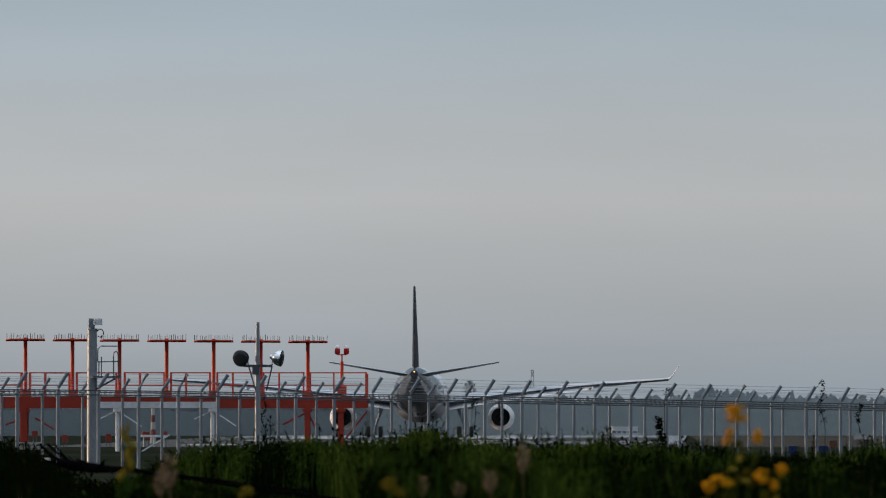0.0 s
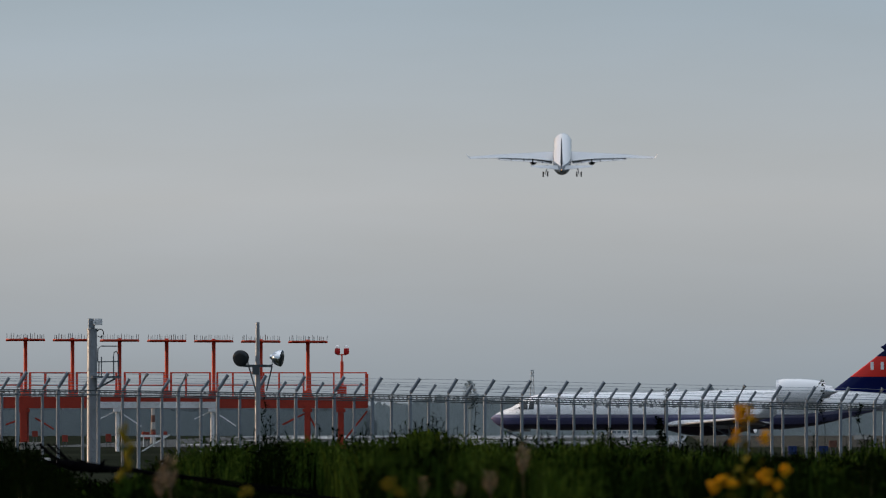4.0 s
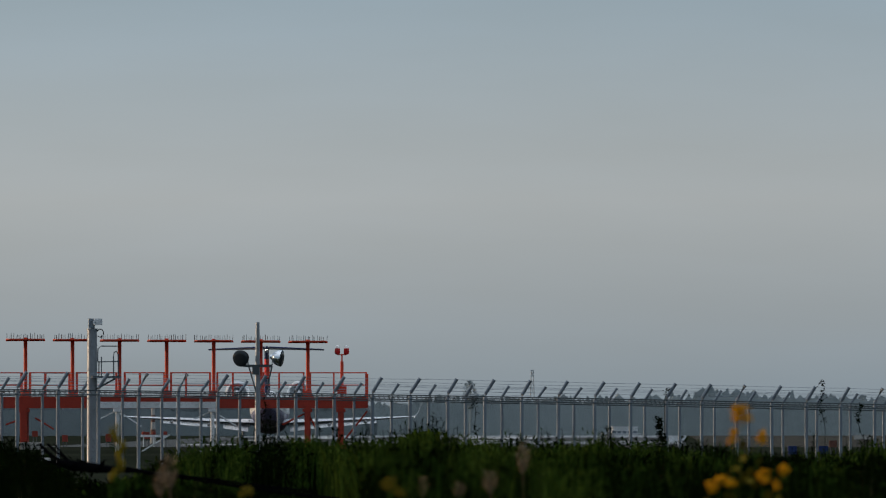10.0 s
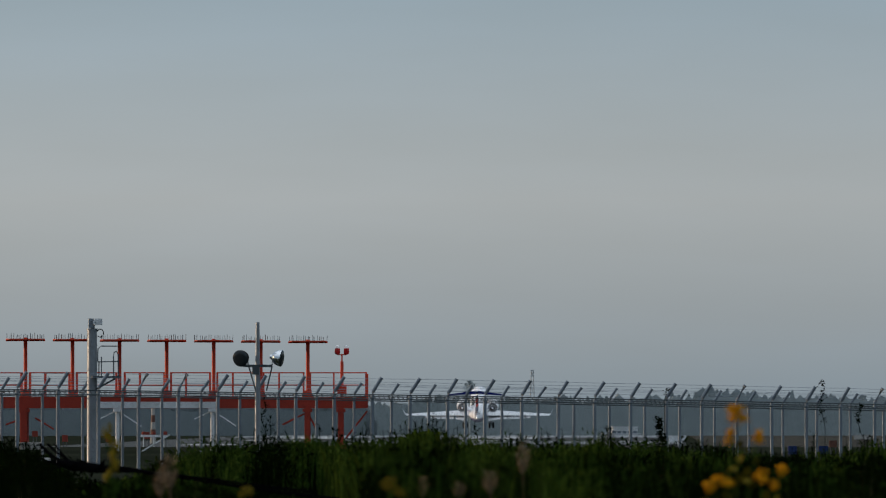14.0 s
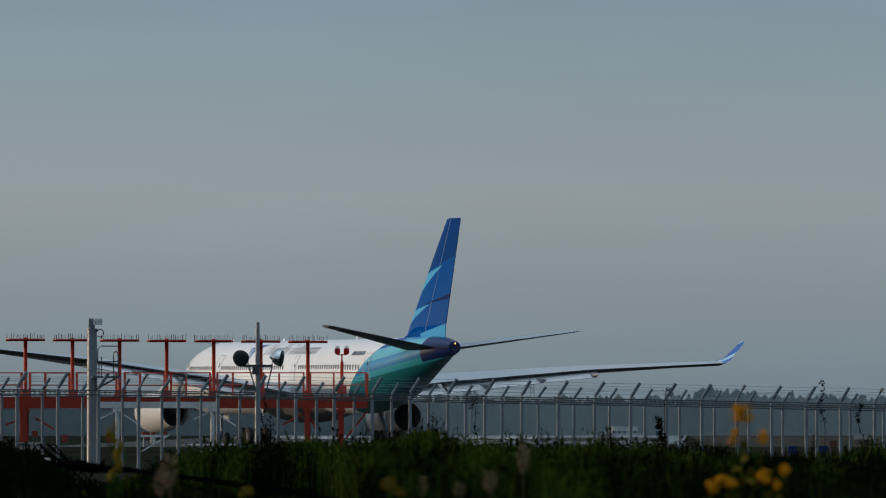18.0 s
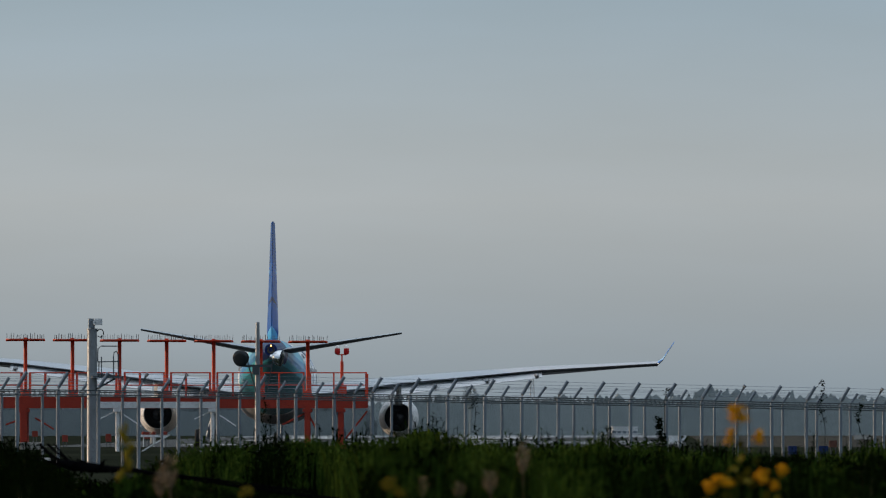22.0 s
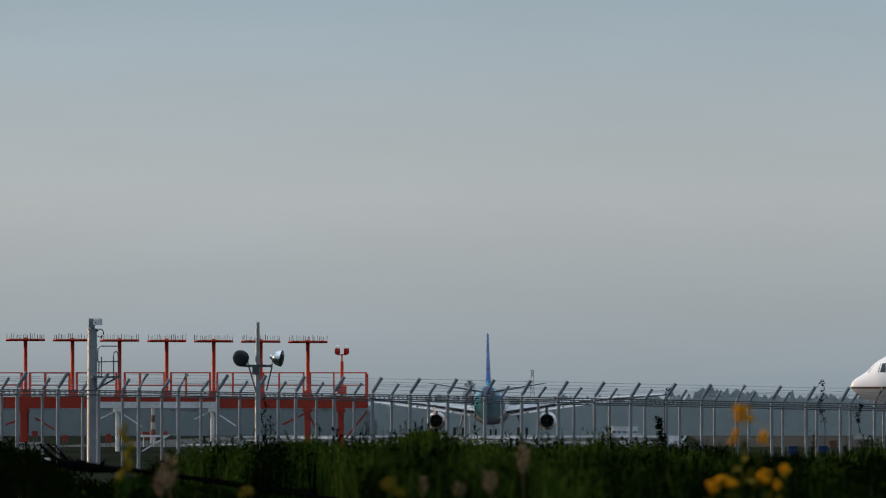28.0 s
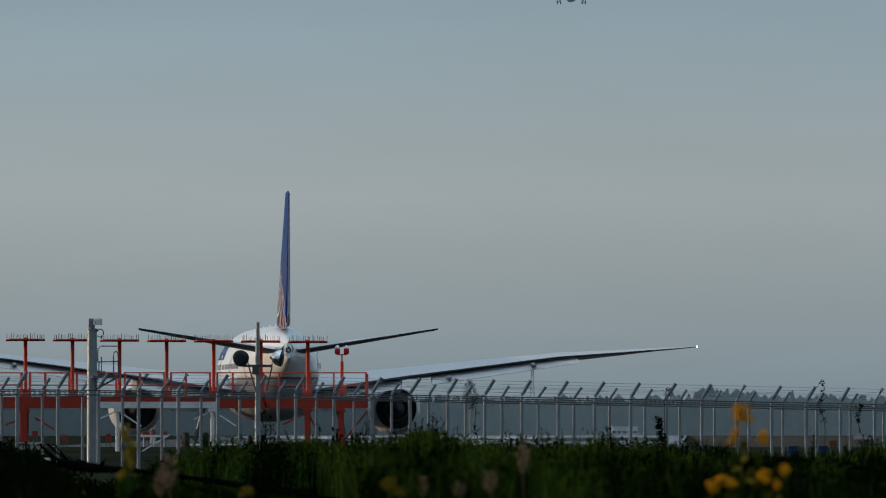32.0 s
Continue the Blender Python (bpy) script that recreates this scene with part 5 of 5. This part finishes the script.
def dry_plume(u, v, w, h, d, seed):
    """A dry reed: a thin stalk with a loose drooping beige head."""
    rnd = random.Random(seed)
    base = place(u, v, d)
    top = base.z - ground_z(d)
    base.z = ground_z(d)
    th = thing("dry_reed", "dry reed with a loose beige seed plume", "reed", Matrix.Translation(base), "dry reeds on the bank")
    part("stalk", tube([(0, 0, 0), (0.01, 0, top * 0.6), (0.0, 0, top)], [0.006, 0.005, 0.003], 5), M_STRAW, th)
    r, hh = w / 2 * d / F, h * d / F
    fl = []
    for _ in range(170):
        k = rnd.random() ** 0.8
        out = r * math.sin(math.pi * min(0.95, 0.15 + 0.8 * k)) * rnd.random() ** 0.5
        a = rnd.uniform(0, 6.28)
        p = Vector((out * math.cos(a) * 0.8, out * math.sin(a) * 0.8, top + hh * (0.5 - k)))
        fl.append(blade(p, rnd.uniform(0.02, 0.05), rnd.uniform(0.2, 1.2), a, rnd.uniform(0.004, 0.009)))
    part("plume", joined(*fl), M_PLUME, th, "beige dry seed plume")


for n, (u, v, w, h) in enumerate(((300, 838, 46, 58), (284, 862, 30, 40), (925, 814, 34, 50), (868, 858, 34, 36), (813, 872, 30, 24), (747, 866, 26, 32))):
    dry_plume(u, v, w, h, 72 + 3 * (n % 3), 50 + n)


def budding_stalk():
    rnd = random.Random(8)
    d = 66.0
    base = place(214, 900, d)
    base.z = ground_z(d)
    th = thing("weed_stalk", "tall yellow-green weed stalk coming into bud", "weed", Matrix.Translation(base))
    top = place(214, 758, d) - base
    part("stalk", tube([(0, 0, 0), top], [0.007, 0.003], 5), M_LEAF, th)
    for k in range(22):
        c = Vector((rnd.gauss(0, 0.022), rnd.gauss(0, 0.015), top.z * (0.60 + 0.019 * k)))
        r = rnd.uniform(0.016, 0.030) * (1.15 - 0.02 * k)
        prof = [(-0.030, 0.002), (-0.018, r * 0.8), (0.0, r), (0.022, r * 0.7), (0.040, 0.002)]
        part("bud_head", turned(prof, c, "z", 7), M_BUD if k > 9 else M_LEAF_HALF_SHADED, th)
    for k in range(16):
        c = Vector((0, 0, top.z * rnd.uniform(0.35, 0.9)))
        part("leaf", leaf(c, rnd.uniform(0.06, 0.11), rnd.uniform(0, 6.28), rnd.uniform(0.2, 0.9), 0), M_LEAF_HALF_SHADED, th)
    return th


stalk = budding_stalk()


def cables():
    d = 128.0
    thick = d / 92.0
    base = place(150, 820, d)
    th = thing("cable_bundle", "black cable bundle with frayed ends hanging over the weeds", "cable", Matrix.Translation(base))
    P = lambda u, v, dy=0.0: place(u, v, d) - base + Vector((0, dy, 0))
    for pts, r in ((((70, 786), (90, 806), (118, 822), (160, 828), (215, 832), (300, 842), (420, 860), (600, 884)), 0.014),
                   (((84, 786), (104, 804), (126, 818), (170, 825), (225, 829), (320, 846), (450, 866), (640, 892)), 0.012),
                   (((92, 814), (112, 822), (150, 831), (210, 834), (290, 838), (400, 852), (560, 872)), 0.009),
                   (((96, 786), (112, 806), (130, 822), (180, 832), (230, 836)), 0.009)):
        part("cable", tube([P(u, v, 0.02 * i) for i, (u, v) in enumerate(pts)], r * thick, 7), M_CABLE, th, "", True)
    part("wrapping", tube([P(100, 818), P(125, 824), P(170, 829), P(215, 832)], [0.036, 0.066, 0.060, 0.030], 9), M_CABLE, th, "black tape wrapping", True)
    part("connector", tube([P(76, 815), P(88, 813)], 0.016, 8), M_WHITE_STEEL, th, "pale connector", True)
    rnd = random.Random(5)
    for k in range(16):
        u0 = rnd.uniform(84, 205)
        v0 = 822 + (u0 - 84) * 0.09
        u1, v1 = u0 + rnd.uniform(-30, 18), v0 + rnd.uniform(-16, 9)
        part("loose_end", tube([P(u0, v0), P((u0 + u1) / 2 + rnd.uniform(-6, 6), (v0 + v1) / 2 - 3, -0.05), P(u1, v1, -0.08)], [0.017, 0.014, 0.008], 5), M_CABLE, th, "", True)
    part("support", tube([P(160, 830), Vector((P(160, 830).x, 0, ground_z(d) - base.z))], 0.007, 6), M_CABLE, th, "dark support stake")


cables()


M_RED_DULL = material("dull_red_paint", (0.22, 0.035, 0.022), 0.7, vary=0.3)
M_ORANGE_DULL = material("dull_orange_paint", (0.12, 0.05, 0.035), 0.6, vary=0.3)


def box_marker(u, v, w, h, d, mat, name, label, cat, group=""):
    """A small board or box on two short legs."""
    s = F / d
    at = place(u, v, d)
    at.z = ground_z(d)
    zc = place(u, v, d).z - at.z
    th = thing(name, label, cat, Matrix.Translation(at), group)
    part("board", block((0, 0, zc), (w / s, 0.18, h / s)), mat, th)
    for x in (-0.3, 0.3):
        part("leg", tube([(x * w / s, 0, -0.05), (x * w / s, 0, zc)], 0.03, 6), M_STEEL_DARK, th)


box_marker(1402, 797, 16, 15, 385, M_BLUE, "taxiway_marker", "small blue box on the grass beyond the fence", "marker", "blue boxes beyond the fence")
box_marker(1457, 797, 17, 15, 388, M_BLUE, "taxiway_marker", "small blue box on the grass beyond the fence", "marker", "blue boxes beyond the fence")
box_marker(1474, 786, 14, 12, 420, M_ORANGE_DULL, "marker_board", "dull orange marker board on the grass", "marker")
box_marker(1526, 774, 30, 8, 900, M_CONCRETE, "low_wall", "low pale concrete wall on the airfield", "wall")
for uu, vv, hh in ((62, 768, 10), (115, 776, 12), (192, 775, 14), (260, 771, 12), (291, 769, 10)):
    box_marker(uu, vv, 10, hh, 720, M_RED_DULL, "approach_light", "orange-red approach light on a short mast", "light", "approach lights before the runway")


def light_frame():
    d = 705.0
    s = F / d
    at = place(272, 772, d)
    z = at.z - ground_z(d)
    at.z = ground_z(d)
    th = thing("light_bar", "white crossbar with approach lights on thin legs", "light", Matrix.Translation(at))
    part("bar", block((0, 0, z), (46 / s, 0.2, 4 / s)), M_WHITE_STEEL, th)
    for x in (-18, 0, 18):
        part("leg", tube([(x / s, 0, -0.05), (x / s, 0, z)], 0.04, 6), M_WHITE_STEEL, th)
        part("lamp", turned(((z + 0.05, 0.03), (z + 0.1, 0.12), (z + 0.25, 0.13), (z + 0.3, 0.02)), (x / s, 0, 0), "z", 10), M_RED_DULL, th)


light_frame()


def striped_mast():
    d = 1000.0
    s = F / d
    at = place(271, 740, d)
    at.z = ground_z(d)
    th = thing("striped_mast", "red and white banded mast on the airfield", "mast", Matrix.Translation(at))
    top = place(271, 722, d).z - at.z
    n = 5
    for k in range(n):
        a, b = top * k / n, top * (k + 1) / n
        part("band", tube([(0, 0, a), (0, 0, b)], [0.30 - 0.03 * k, 0.27 - 0.03 * k], 10), M_ORANGE_DULL if k % 2 else M_CONCRETE, th, "", True)


striped_mast()


def runway_white_board():
    """A white board and slanting vane standing in for an aircraft-like shape, sized to fit the view."""
    d = 1045.0
    s = F / d
    at = place(1192, 780, d)
    at.z = ground_z(d)
    z = lambda v: place(0, v, d).z - at.z
    th = thing("runway_white_board", "small white board with a slanting vane, standing in for an aircraft-like shape", "sign", Matrix.Translation(at))
    part("board", block((0, 0, (z(772) + z(783)) / 2), (16 / s, 0.14, z(772) - z(783)), None, 0.02), M_WHITE_STEEL, th)
    for x in (-5, 5):
        part("leg", tube([(x / s, 0, -0.05), (x / s, 0, z(780))], 0.03, 6), M_STEEL_DARK, th)
    vane = part("vane_post", tube([(17 / s, 0, -0.05), (17 / s, 0, z(779))], 0.03, 6), M_STEEL, th)
    part("vane", loft([[(a / s, -0.02, z(v)), (b / s, -0.02, z(v)), (b / s, 0.02, z(v)), (a / s, 0.02, z(v))] for v, a, b in ((780, 13, 18), (775, 17, 22), (771, 20, 23))]), M_WHITE_STEEL, vane)


runway_white_board()


def far_building():
    d = 2300.0
    s = F / d
    at = place(1098, 770, d)
    th = thing("airfield_building", "low pale flat-roofed building far across the airfield", "building", Matrix.Translation(Vector((at.x, d, runway_z(d)))))
    top = lambda v: place(0, v, d).z - runway_z(d)
    for u0, u1, v in ((1066, 1134, 769), (1082, 1128, 757)):
        x0, x1 = (u0 - 1098) / s, (u1 - 1098) / s
        w = part("wall", block(((x0 + x1) / 2, 0 if v > 760 else 0.6, top(v) / 2), (x1 - x0, 5, top(v))), M_WHITE_STEEL, th)
        part("roof", block(((x0 + x1) / 2, 0 if v > 760 else 0.6, top(v) + 0.1), (x1 - x0 + 0.4, 5.4, 0.2)), M_WHITE_STEEL, w)
        # pale bars added to imitate stripes of heat shimmer
        for dz in (0.25, 0.75):
            part("ledge", block(((x0 + x1) / 2, (0 if v > 760 else 0.6) - 2.6, top(v) * dz), (x1 - x0 + 0.2, 0.3, 0.25)), M_WHITE_STEEL, w)
        for k in range(5):
            part("window", block((x0 + (x1 - x0) * (k + 0.5) / 5, -2.52 if v > 760 else -1.92, top(v) - 0.9), (0.8, 0.06, 0.7)), M_STEEL, w)


far_building()


def lattice_tower():
    d = 4560.0
    s = F / d
    base = place(942, 724, d)
    base.z = runway_z(d)
    th = thing("lattice_tower", "thin lattice tower above the distant trees, paled by painted haze", "tower", Matrix.Translation(base))
    top = place(942, 656, d).z - base.z
    for sx in (-1, 1):
        for sy in (-1, 1):
            part("leg", tube([(sx * 1.6, sy * 1.6, -1), (sx * 0.45, sy * 0.45, top)], 0.16, 5), M_TOWER_HAZE, th)
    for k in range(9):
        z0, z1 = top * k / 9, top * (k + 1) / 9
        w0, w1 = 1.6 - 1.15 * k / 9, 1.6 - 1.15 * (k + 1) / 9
        part("brace", joined(tube([(-w0, -w0, z0), (w1, -w1, z1)], 0.11, 4), tube([(w0, -w0, z0), (-w1, -w1, z1)], 0.11, 4)), M_TOWER_HAZE, th)
    part("platform", block((0, 0, top), (1.4, 1.4, 0.5)), M_TOWER_HAZE, th)


lattice_tower()


def lone_tree():
    rnd = random.Random(17)
    d = 3700.0
    base = place(832, 724, d)
    base.z = runway_z(d)
    th = thing("lone_tree", "single tall tree rising over the distant wood", "tree", Matrix.Translation(base))
    top = place(832, 675, d).z - base.z
    part("trunk", tube([(0, 0, -1), (0.2, 0, top * 0.5), (0, 0, top * 0.95)], [0.5, 0.3, 0.08], 7), M_WOOD_FAR_HAZE, th)
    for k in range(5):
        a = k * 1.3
        part("limb", tube([(0, 0, top * (0.5 + 0.08 * k)), (1.6 * math.cos(a), 1.6 * math.sin(a), top * (0.58 + 0.08 * k))], [0.15, 0.05], 5), M_WOOD_FAR_HAZE, th)
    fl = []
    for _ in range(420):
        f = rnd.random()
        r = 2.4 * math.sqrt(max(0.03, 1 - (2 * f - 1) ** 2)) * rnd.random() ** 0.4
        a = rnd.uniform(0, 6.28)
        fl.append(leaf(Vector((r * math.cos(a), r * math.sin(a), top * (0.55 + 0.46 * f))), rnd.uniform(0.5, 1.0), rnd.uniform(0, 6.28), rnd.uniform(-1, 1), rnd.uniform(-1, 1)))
    part("crown", joined(*fl), M_WOOD_FAR_HAZE, th)


lone_tree()


def plinth():
    d = 455.0
    s = F / d
    at = place(55, 800, d)
    at.z = ground_z(d)
    th = thing("concrete_plinth", "grey concrete plinth at the foot of the antenna platform", "plinth", Matrix.Translation(at))
    top = place(55, 783, d).z - at.z
    part("block", block((0, 0, top / 2 - 0.05), (40 / s, 1.2, top + 0.1), None, 0.05), M_CONCRETE, th)


plinth()


# runway paint: threshold stripes, centre line, aiming blocks
def markings():
    def bar(y0, y1, off, w):
        ys = [y0 + (y1 - y0) * k / 4 for k in range(5)]
        rings = [[(run_x(y) + off - w / 2, y, ground_z(y) + 0.03), (run_x(y) + off + w / 2, y, ground_z(y) + 0.03), (run_x(y) + off + w / 2, y, ground_z(y) + 0.052), (run_x(y) + off - w / 2, y, ground_z(y) + 0.052)] for y in ys]
        return loft(rings)
    home = new("runway_markings")
    tagged(home, "white painted runway stripes", "marking", "", "structure")
    for k in range(12):
        off = (k - 5.5) * 3.6 + (2.0 if k > 5 else -2.0)
        part("stripe", bar(868, 898, off, 1.8), M_MARK, home)
    for k in range(14):
        part("centre_dash", bar(950 + k * 50, 980 + k * 50, 0, 0.9), M_MARK, home)
    for off in (-11, 11):
        part("aiming_block", bar(1200, 1260, off, 9), M_MARK, home)
        for k in range(3):
            part("touchdown_block", bar(950 + k * 150, 973 + k * 150, off, 5), M_MARK, home)


markings()


# ---- movement ----
def motions():
    # x, y of the main wheels, height above the ground line, nose angle to the left of the view, nose up, bank to the right
    def key(plane, rows):
        walk(plane, [(r[0], pose(r[1], r[2], r[3], r[5], r[6] if len(r) > 6 else 0, r[4])) for r in rows])

    g = runway_z
    key(jet_grey, [
        (0.0, -2.7, 1262, g(1262), -1.1, 0), (0.5, 1.4, 1440, g(1440), -1.1, 0), (1.0, 6.9, 1608, g(1608), -1.1, 0), (1.5, 10.7, 1815, g(1815), -1.1, 0),
        (2.0, 13.7, 2030, g(2030), -1.1, 0), (2.5, 18.6, 2260, g(2260), -1.1, 0.5), (2.8, 23.5, 2420, -3.7, -1.3, 4), (3.0, 27.3, 2535, -1.7, -1.8, 9.5),
        (3.1, 28.4, 2620, 1.2, -2.0, 10.3), (3.2, 29.2, 2690, 5.2, -2.0, 10.6), (3.3, 30.1, 2780, 10.2, -2.0, 10.8), (3.4, 31.2, 2870, 16.6, -2.0, 11.5), (3.5, 32.6, 2960, 24.8, -1.1, 13),
        (4.0, 38.0, 3420, 78, -1.1, 13), (4.5, 45.0, 3900, 140, -1.1, 13), (5.0, 52.0, 4400, 212, -1.1, 13), (5.5, 60.0, 4950, 300, -1.1, 12),
        (8.0, 110.0, 8000, 800, -1.1, 10), (32.0, 900.0, 42000, 6000, -1.1, 8)])
    key(jet_small, [
        (0.0, 120.0, 769, 0, 90, 0), (2.5, 53.6, 768, -0.1, 90, 0), (2.8, 45.2, 768, -0.1, 90, 0), (3.0, 40.9, 768, -0.1, 90, 0), (3.5, 31.0, 768, -0.05, 89, 0), (4.0, 20.6, 768.5, 0, 86, 0),
        (4.5, 10.6, 770.5, 0, 75, 0), (5.0, 1.2, 776.5, 0.1, 57, 0), (5.5, -5.6, 785, 0.15, 42.5, 0), (6.0, -10.3, 796, 0.2, 21, 0), (6.5, -12.1, 808, 0.1, 7.5, 0), (7.0, -12.9, 817, 0, 0.5, 0),
        (7.5, -13.3, 820, 0, 0, 0), (9.0, -13.3, 821, 0, 0, 0), (11.0, -13.15, 824, 0, -0.3, 0), (11.5, -11.7, 870, 0, -1.1, 0), (12.0, -10.5, 955, 0.0, -1.1, 0), (12.5, -7.6, 1093, 0.0, -1.1, 0),
        (13.0, -3.8, 1270, g(1270), -1.1, 0), (13.5, 0.5, 1470, 0.0, -1.1, 1), (14.0, 5.5, 1675, 0.2, -1.1, 10), (14.5, 12.4, 1900, 10.5, -1.1, 12),
        (15.0, 18.5, 2160, 36, -1.1, 13), (15.5, 24.5, 2440, 74, -1.1, 13), (16.0, 31.0, 2740, 118, -1.1, 13), (16.5, 38.0, 3060, 168, -1.1, 13), (19.0, 70.0, 4900, 460, -1.1, 12), (32.0, 400.0, 20000, 3000, -1.1, 8)])
    key(jet_teal, [
        (0.0, 220.0, 762, 0, 90, 0), (12.0, 130.0, 762, 0, 90, 0), (14.5, 67.0, 762, 0, 88, 0), (15.0, 53.0, 764, 0, 86, 0), (15.5, 40.0, 768, 0, 80, 0), (16.0, 27.0, 776, 0, 71, 0, 1), (16.5, 15.6, 787, 0, 60, 0, 1.2),
        (17.0, 3.55, 799.0, 0.15, 46.8, 0, 1.2), (17.5, -4.0, 803, 0.2, 33, 0, 1.2), (18.0, -9.3, 819, 0.22, 18.7, 0, 1.0), (18.5, -11.7, 821, 0.1, 6.0, 0, 0.9), (19.0, -12.7, 826.5, 0.12, 0.9, 0, 0.9),
        (20.0, -12.8, 829.0, 0.12, 0.0, 0, 0.8), (23.0, -12.9, 829.5, 0.05, -0.1, 0, 0.8), (23.5, -12.7, 833, 0.0, -0.3, 0, 0.8), (24.0, -12.45, 849, 0.0, -0.6, 0, 0.8), (24.5, -11.65, 880, -0.1, -0.8, 0, 0.7), (25.0, -10.65, 930.5, -0.15, -0.9, 0, 0.6), (25.5, -8.3, 1012, -0.2, -0.9, 0, 0.5),
        (26.0, -5.4, 1125, -0.3, -1.1, 0), (26.5, -2.2, 1262, -0.45, -1.1, 0), (27.0, 0.8, 1410, -0.6, -1.1, 0), (27.5, 3.4, 1566, -0.75, -1.2, 0), (28.0, 8.0, 1800, -1.37, -1.2, 0), (28.5, 11.5, 1985, -2.0, -1.2, 0), (29.0, 16.4, 2220, -3.0, -1.2, 0),
        (29.5, 21.8, 2480, -3.6, -1.2, 2), (30.0, 27.6, 2760, -3.0, -1.2, 7), (30.5, 33.8, 3060, 14, -1.2, 12), (31.0, 41.8, 3480, 41, -1.2, 15.5), (31.5, 50.6, 4080, 111.2, -1.2, 15.5), (32.0, 55.0, 4600, 177.5, -1.2, 13)])
    key(jet_wide, [
        (0.0, 260.0, 748, -0.5, 90, 0), (24.0, 150.0, 748, -0.5, 90, 0), (27.5, 72.5, 748, -0.45, 90, 0), (28.0, 60.4, 748, -0.65, 90, 0), (28.5, 48.2, 748, -0.55, 90, 0), (29.0, 38.0, 748.5, -0.55, 90, 0), (29.5, 28.0, 749, -0.42, 88.5, 0), (30.0, 17.2, 750, -0.22, 81, 0), (30.5, 6.0, 752, -0.1, 72, 0),
        (31.0, -5.0, 759, 0.12, 48.7, 0), (31.5, -10.5, 779, 0.2, 22.9, -0.5), (32.0, -12.6, 783.9, 0.05, 3.3, 0)])

    for plane, off in ((jet_grey, 2.95), (jet_small, 14.0), (jet_teal, 30.25)):
        drop = 0.25 if plane is jet_small else 0.8
        for leg in [c for c in plane.children if c.name.startswith("main_gear")]:
            walk(leg, [(0.0, pose(0, 0, 0)), (off - 0.2, pose(0, 0, 0)), (off + 0.3, pose(0, 0, -drop)), (32.0, pose(0, 0, -drop))])

    # the nearest flowers rock in the wind
    lean = ((0, -0.9), (3, 0.6), (3.5, 0.8), (5.5, 0.3), (6, -0.9), (7, 0.2), (9, 0.5), (11, -0.2), (13, 0.5), (14.5, -1.1), (16.5, -0.8), (17, 0.0), (17.5, 0.2), (18, 0.4), (19, 0.6), (20, 0.1), (21, -0.4), (23, -0.6), (24, 0.2), (25, -0.3), (28, 0.5), (28.5, 0.0), (29, -0.1), (30, 0.8), (31, 0.7), (32, 0.4))
    nod = ((0, 1.6), (2, 1.2), (3.4, 1.1), (6, 1.4), (8, -2.7), (10, -1.0), (12, 1.5), (14, -2.7), (17, -1.6), (19, -1.7), (20, -2.2), (21, 1.2), (23, 1.1), (25, -0.4), (28, 1.2), (30, 1.1), (32, 1.6))
    x, y, z = stalk.location
    walk(stalk, [(t, pose(x, y, z, 0, a, 0)) for t, a in nod])
    for n, flower in enumerate(sway):
        x, y, z = flower.location
        walk(flower, [(t, pose(x, y, z, 0, a * (1 - 0.2 * n), 0)) for t, a in lean])


motions()
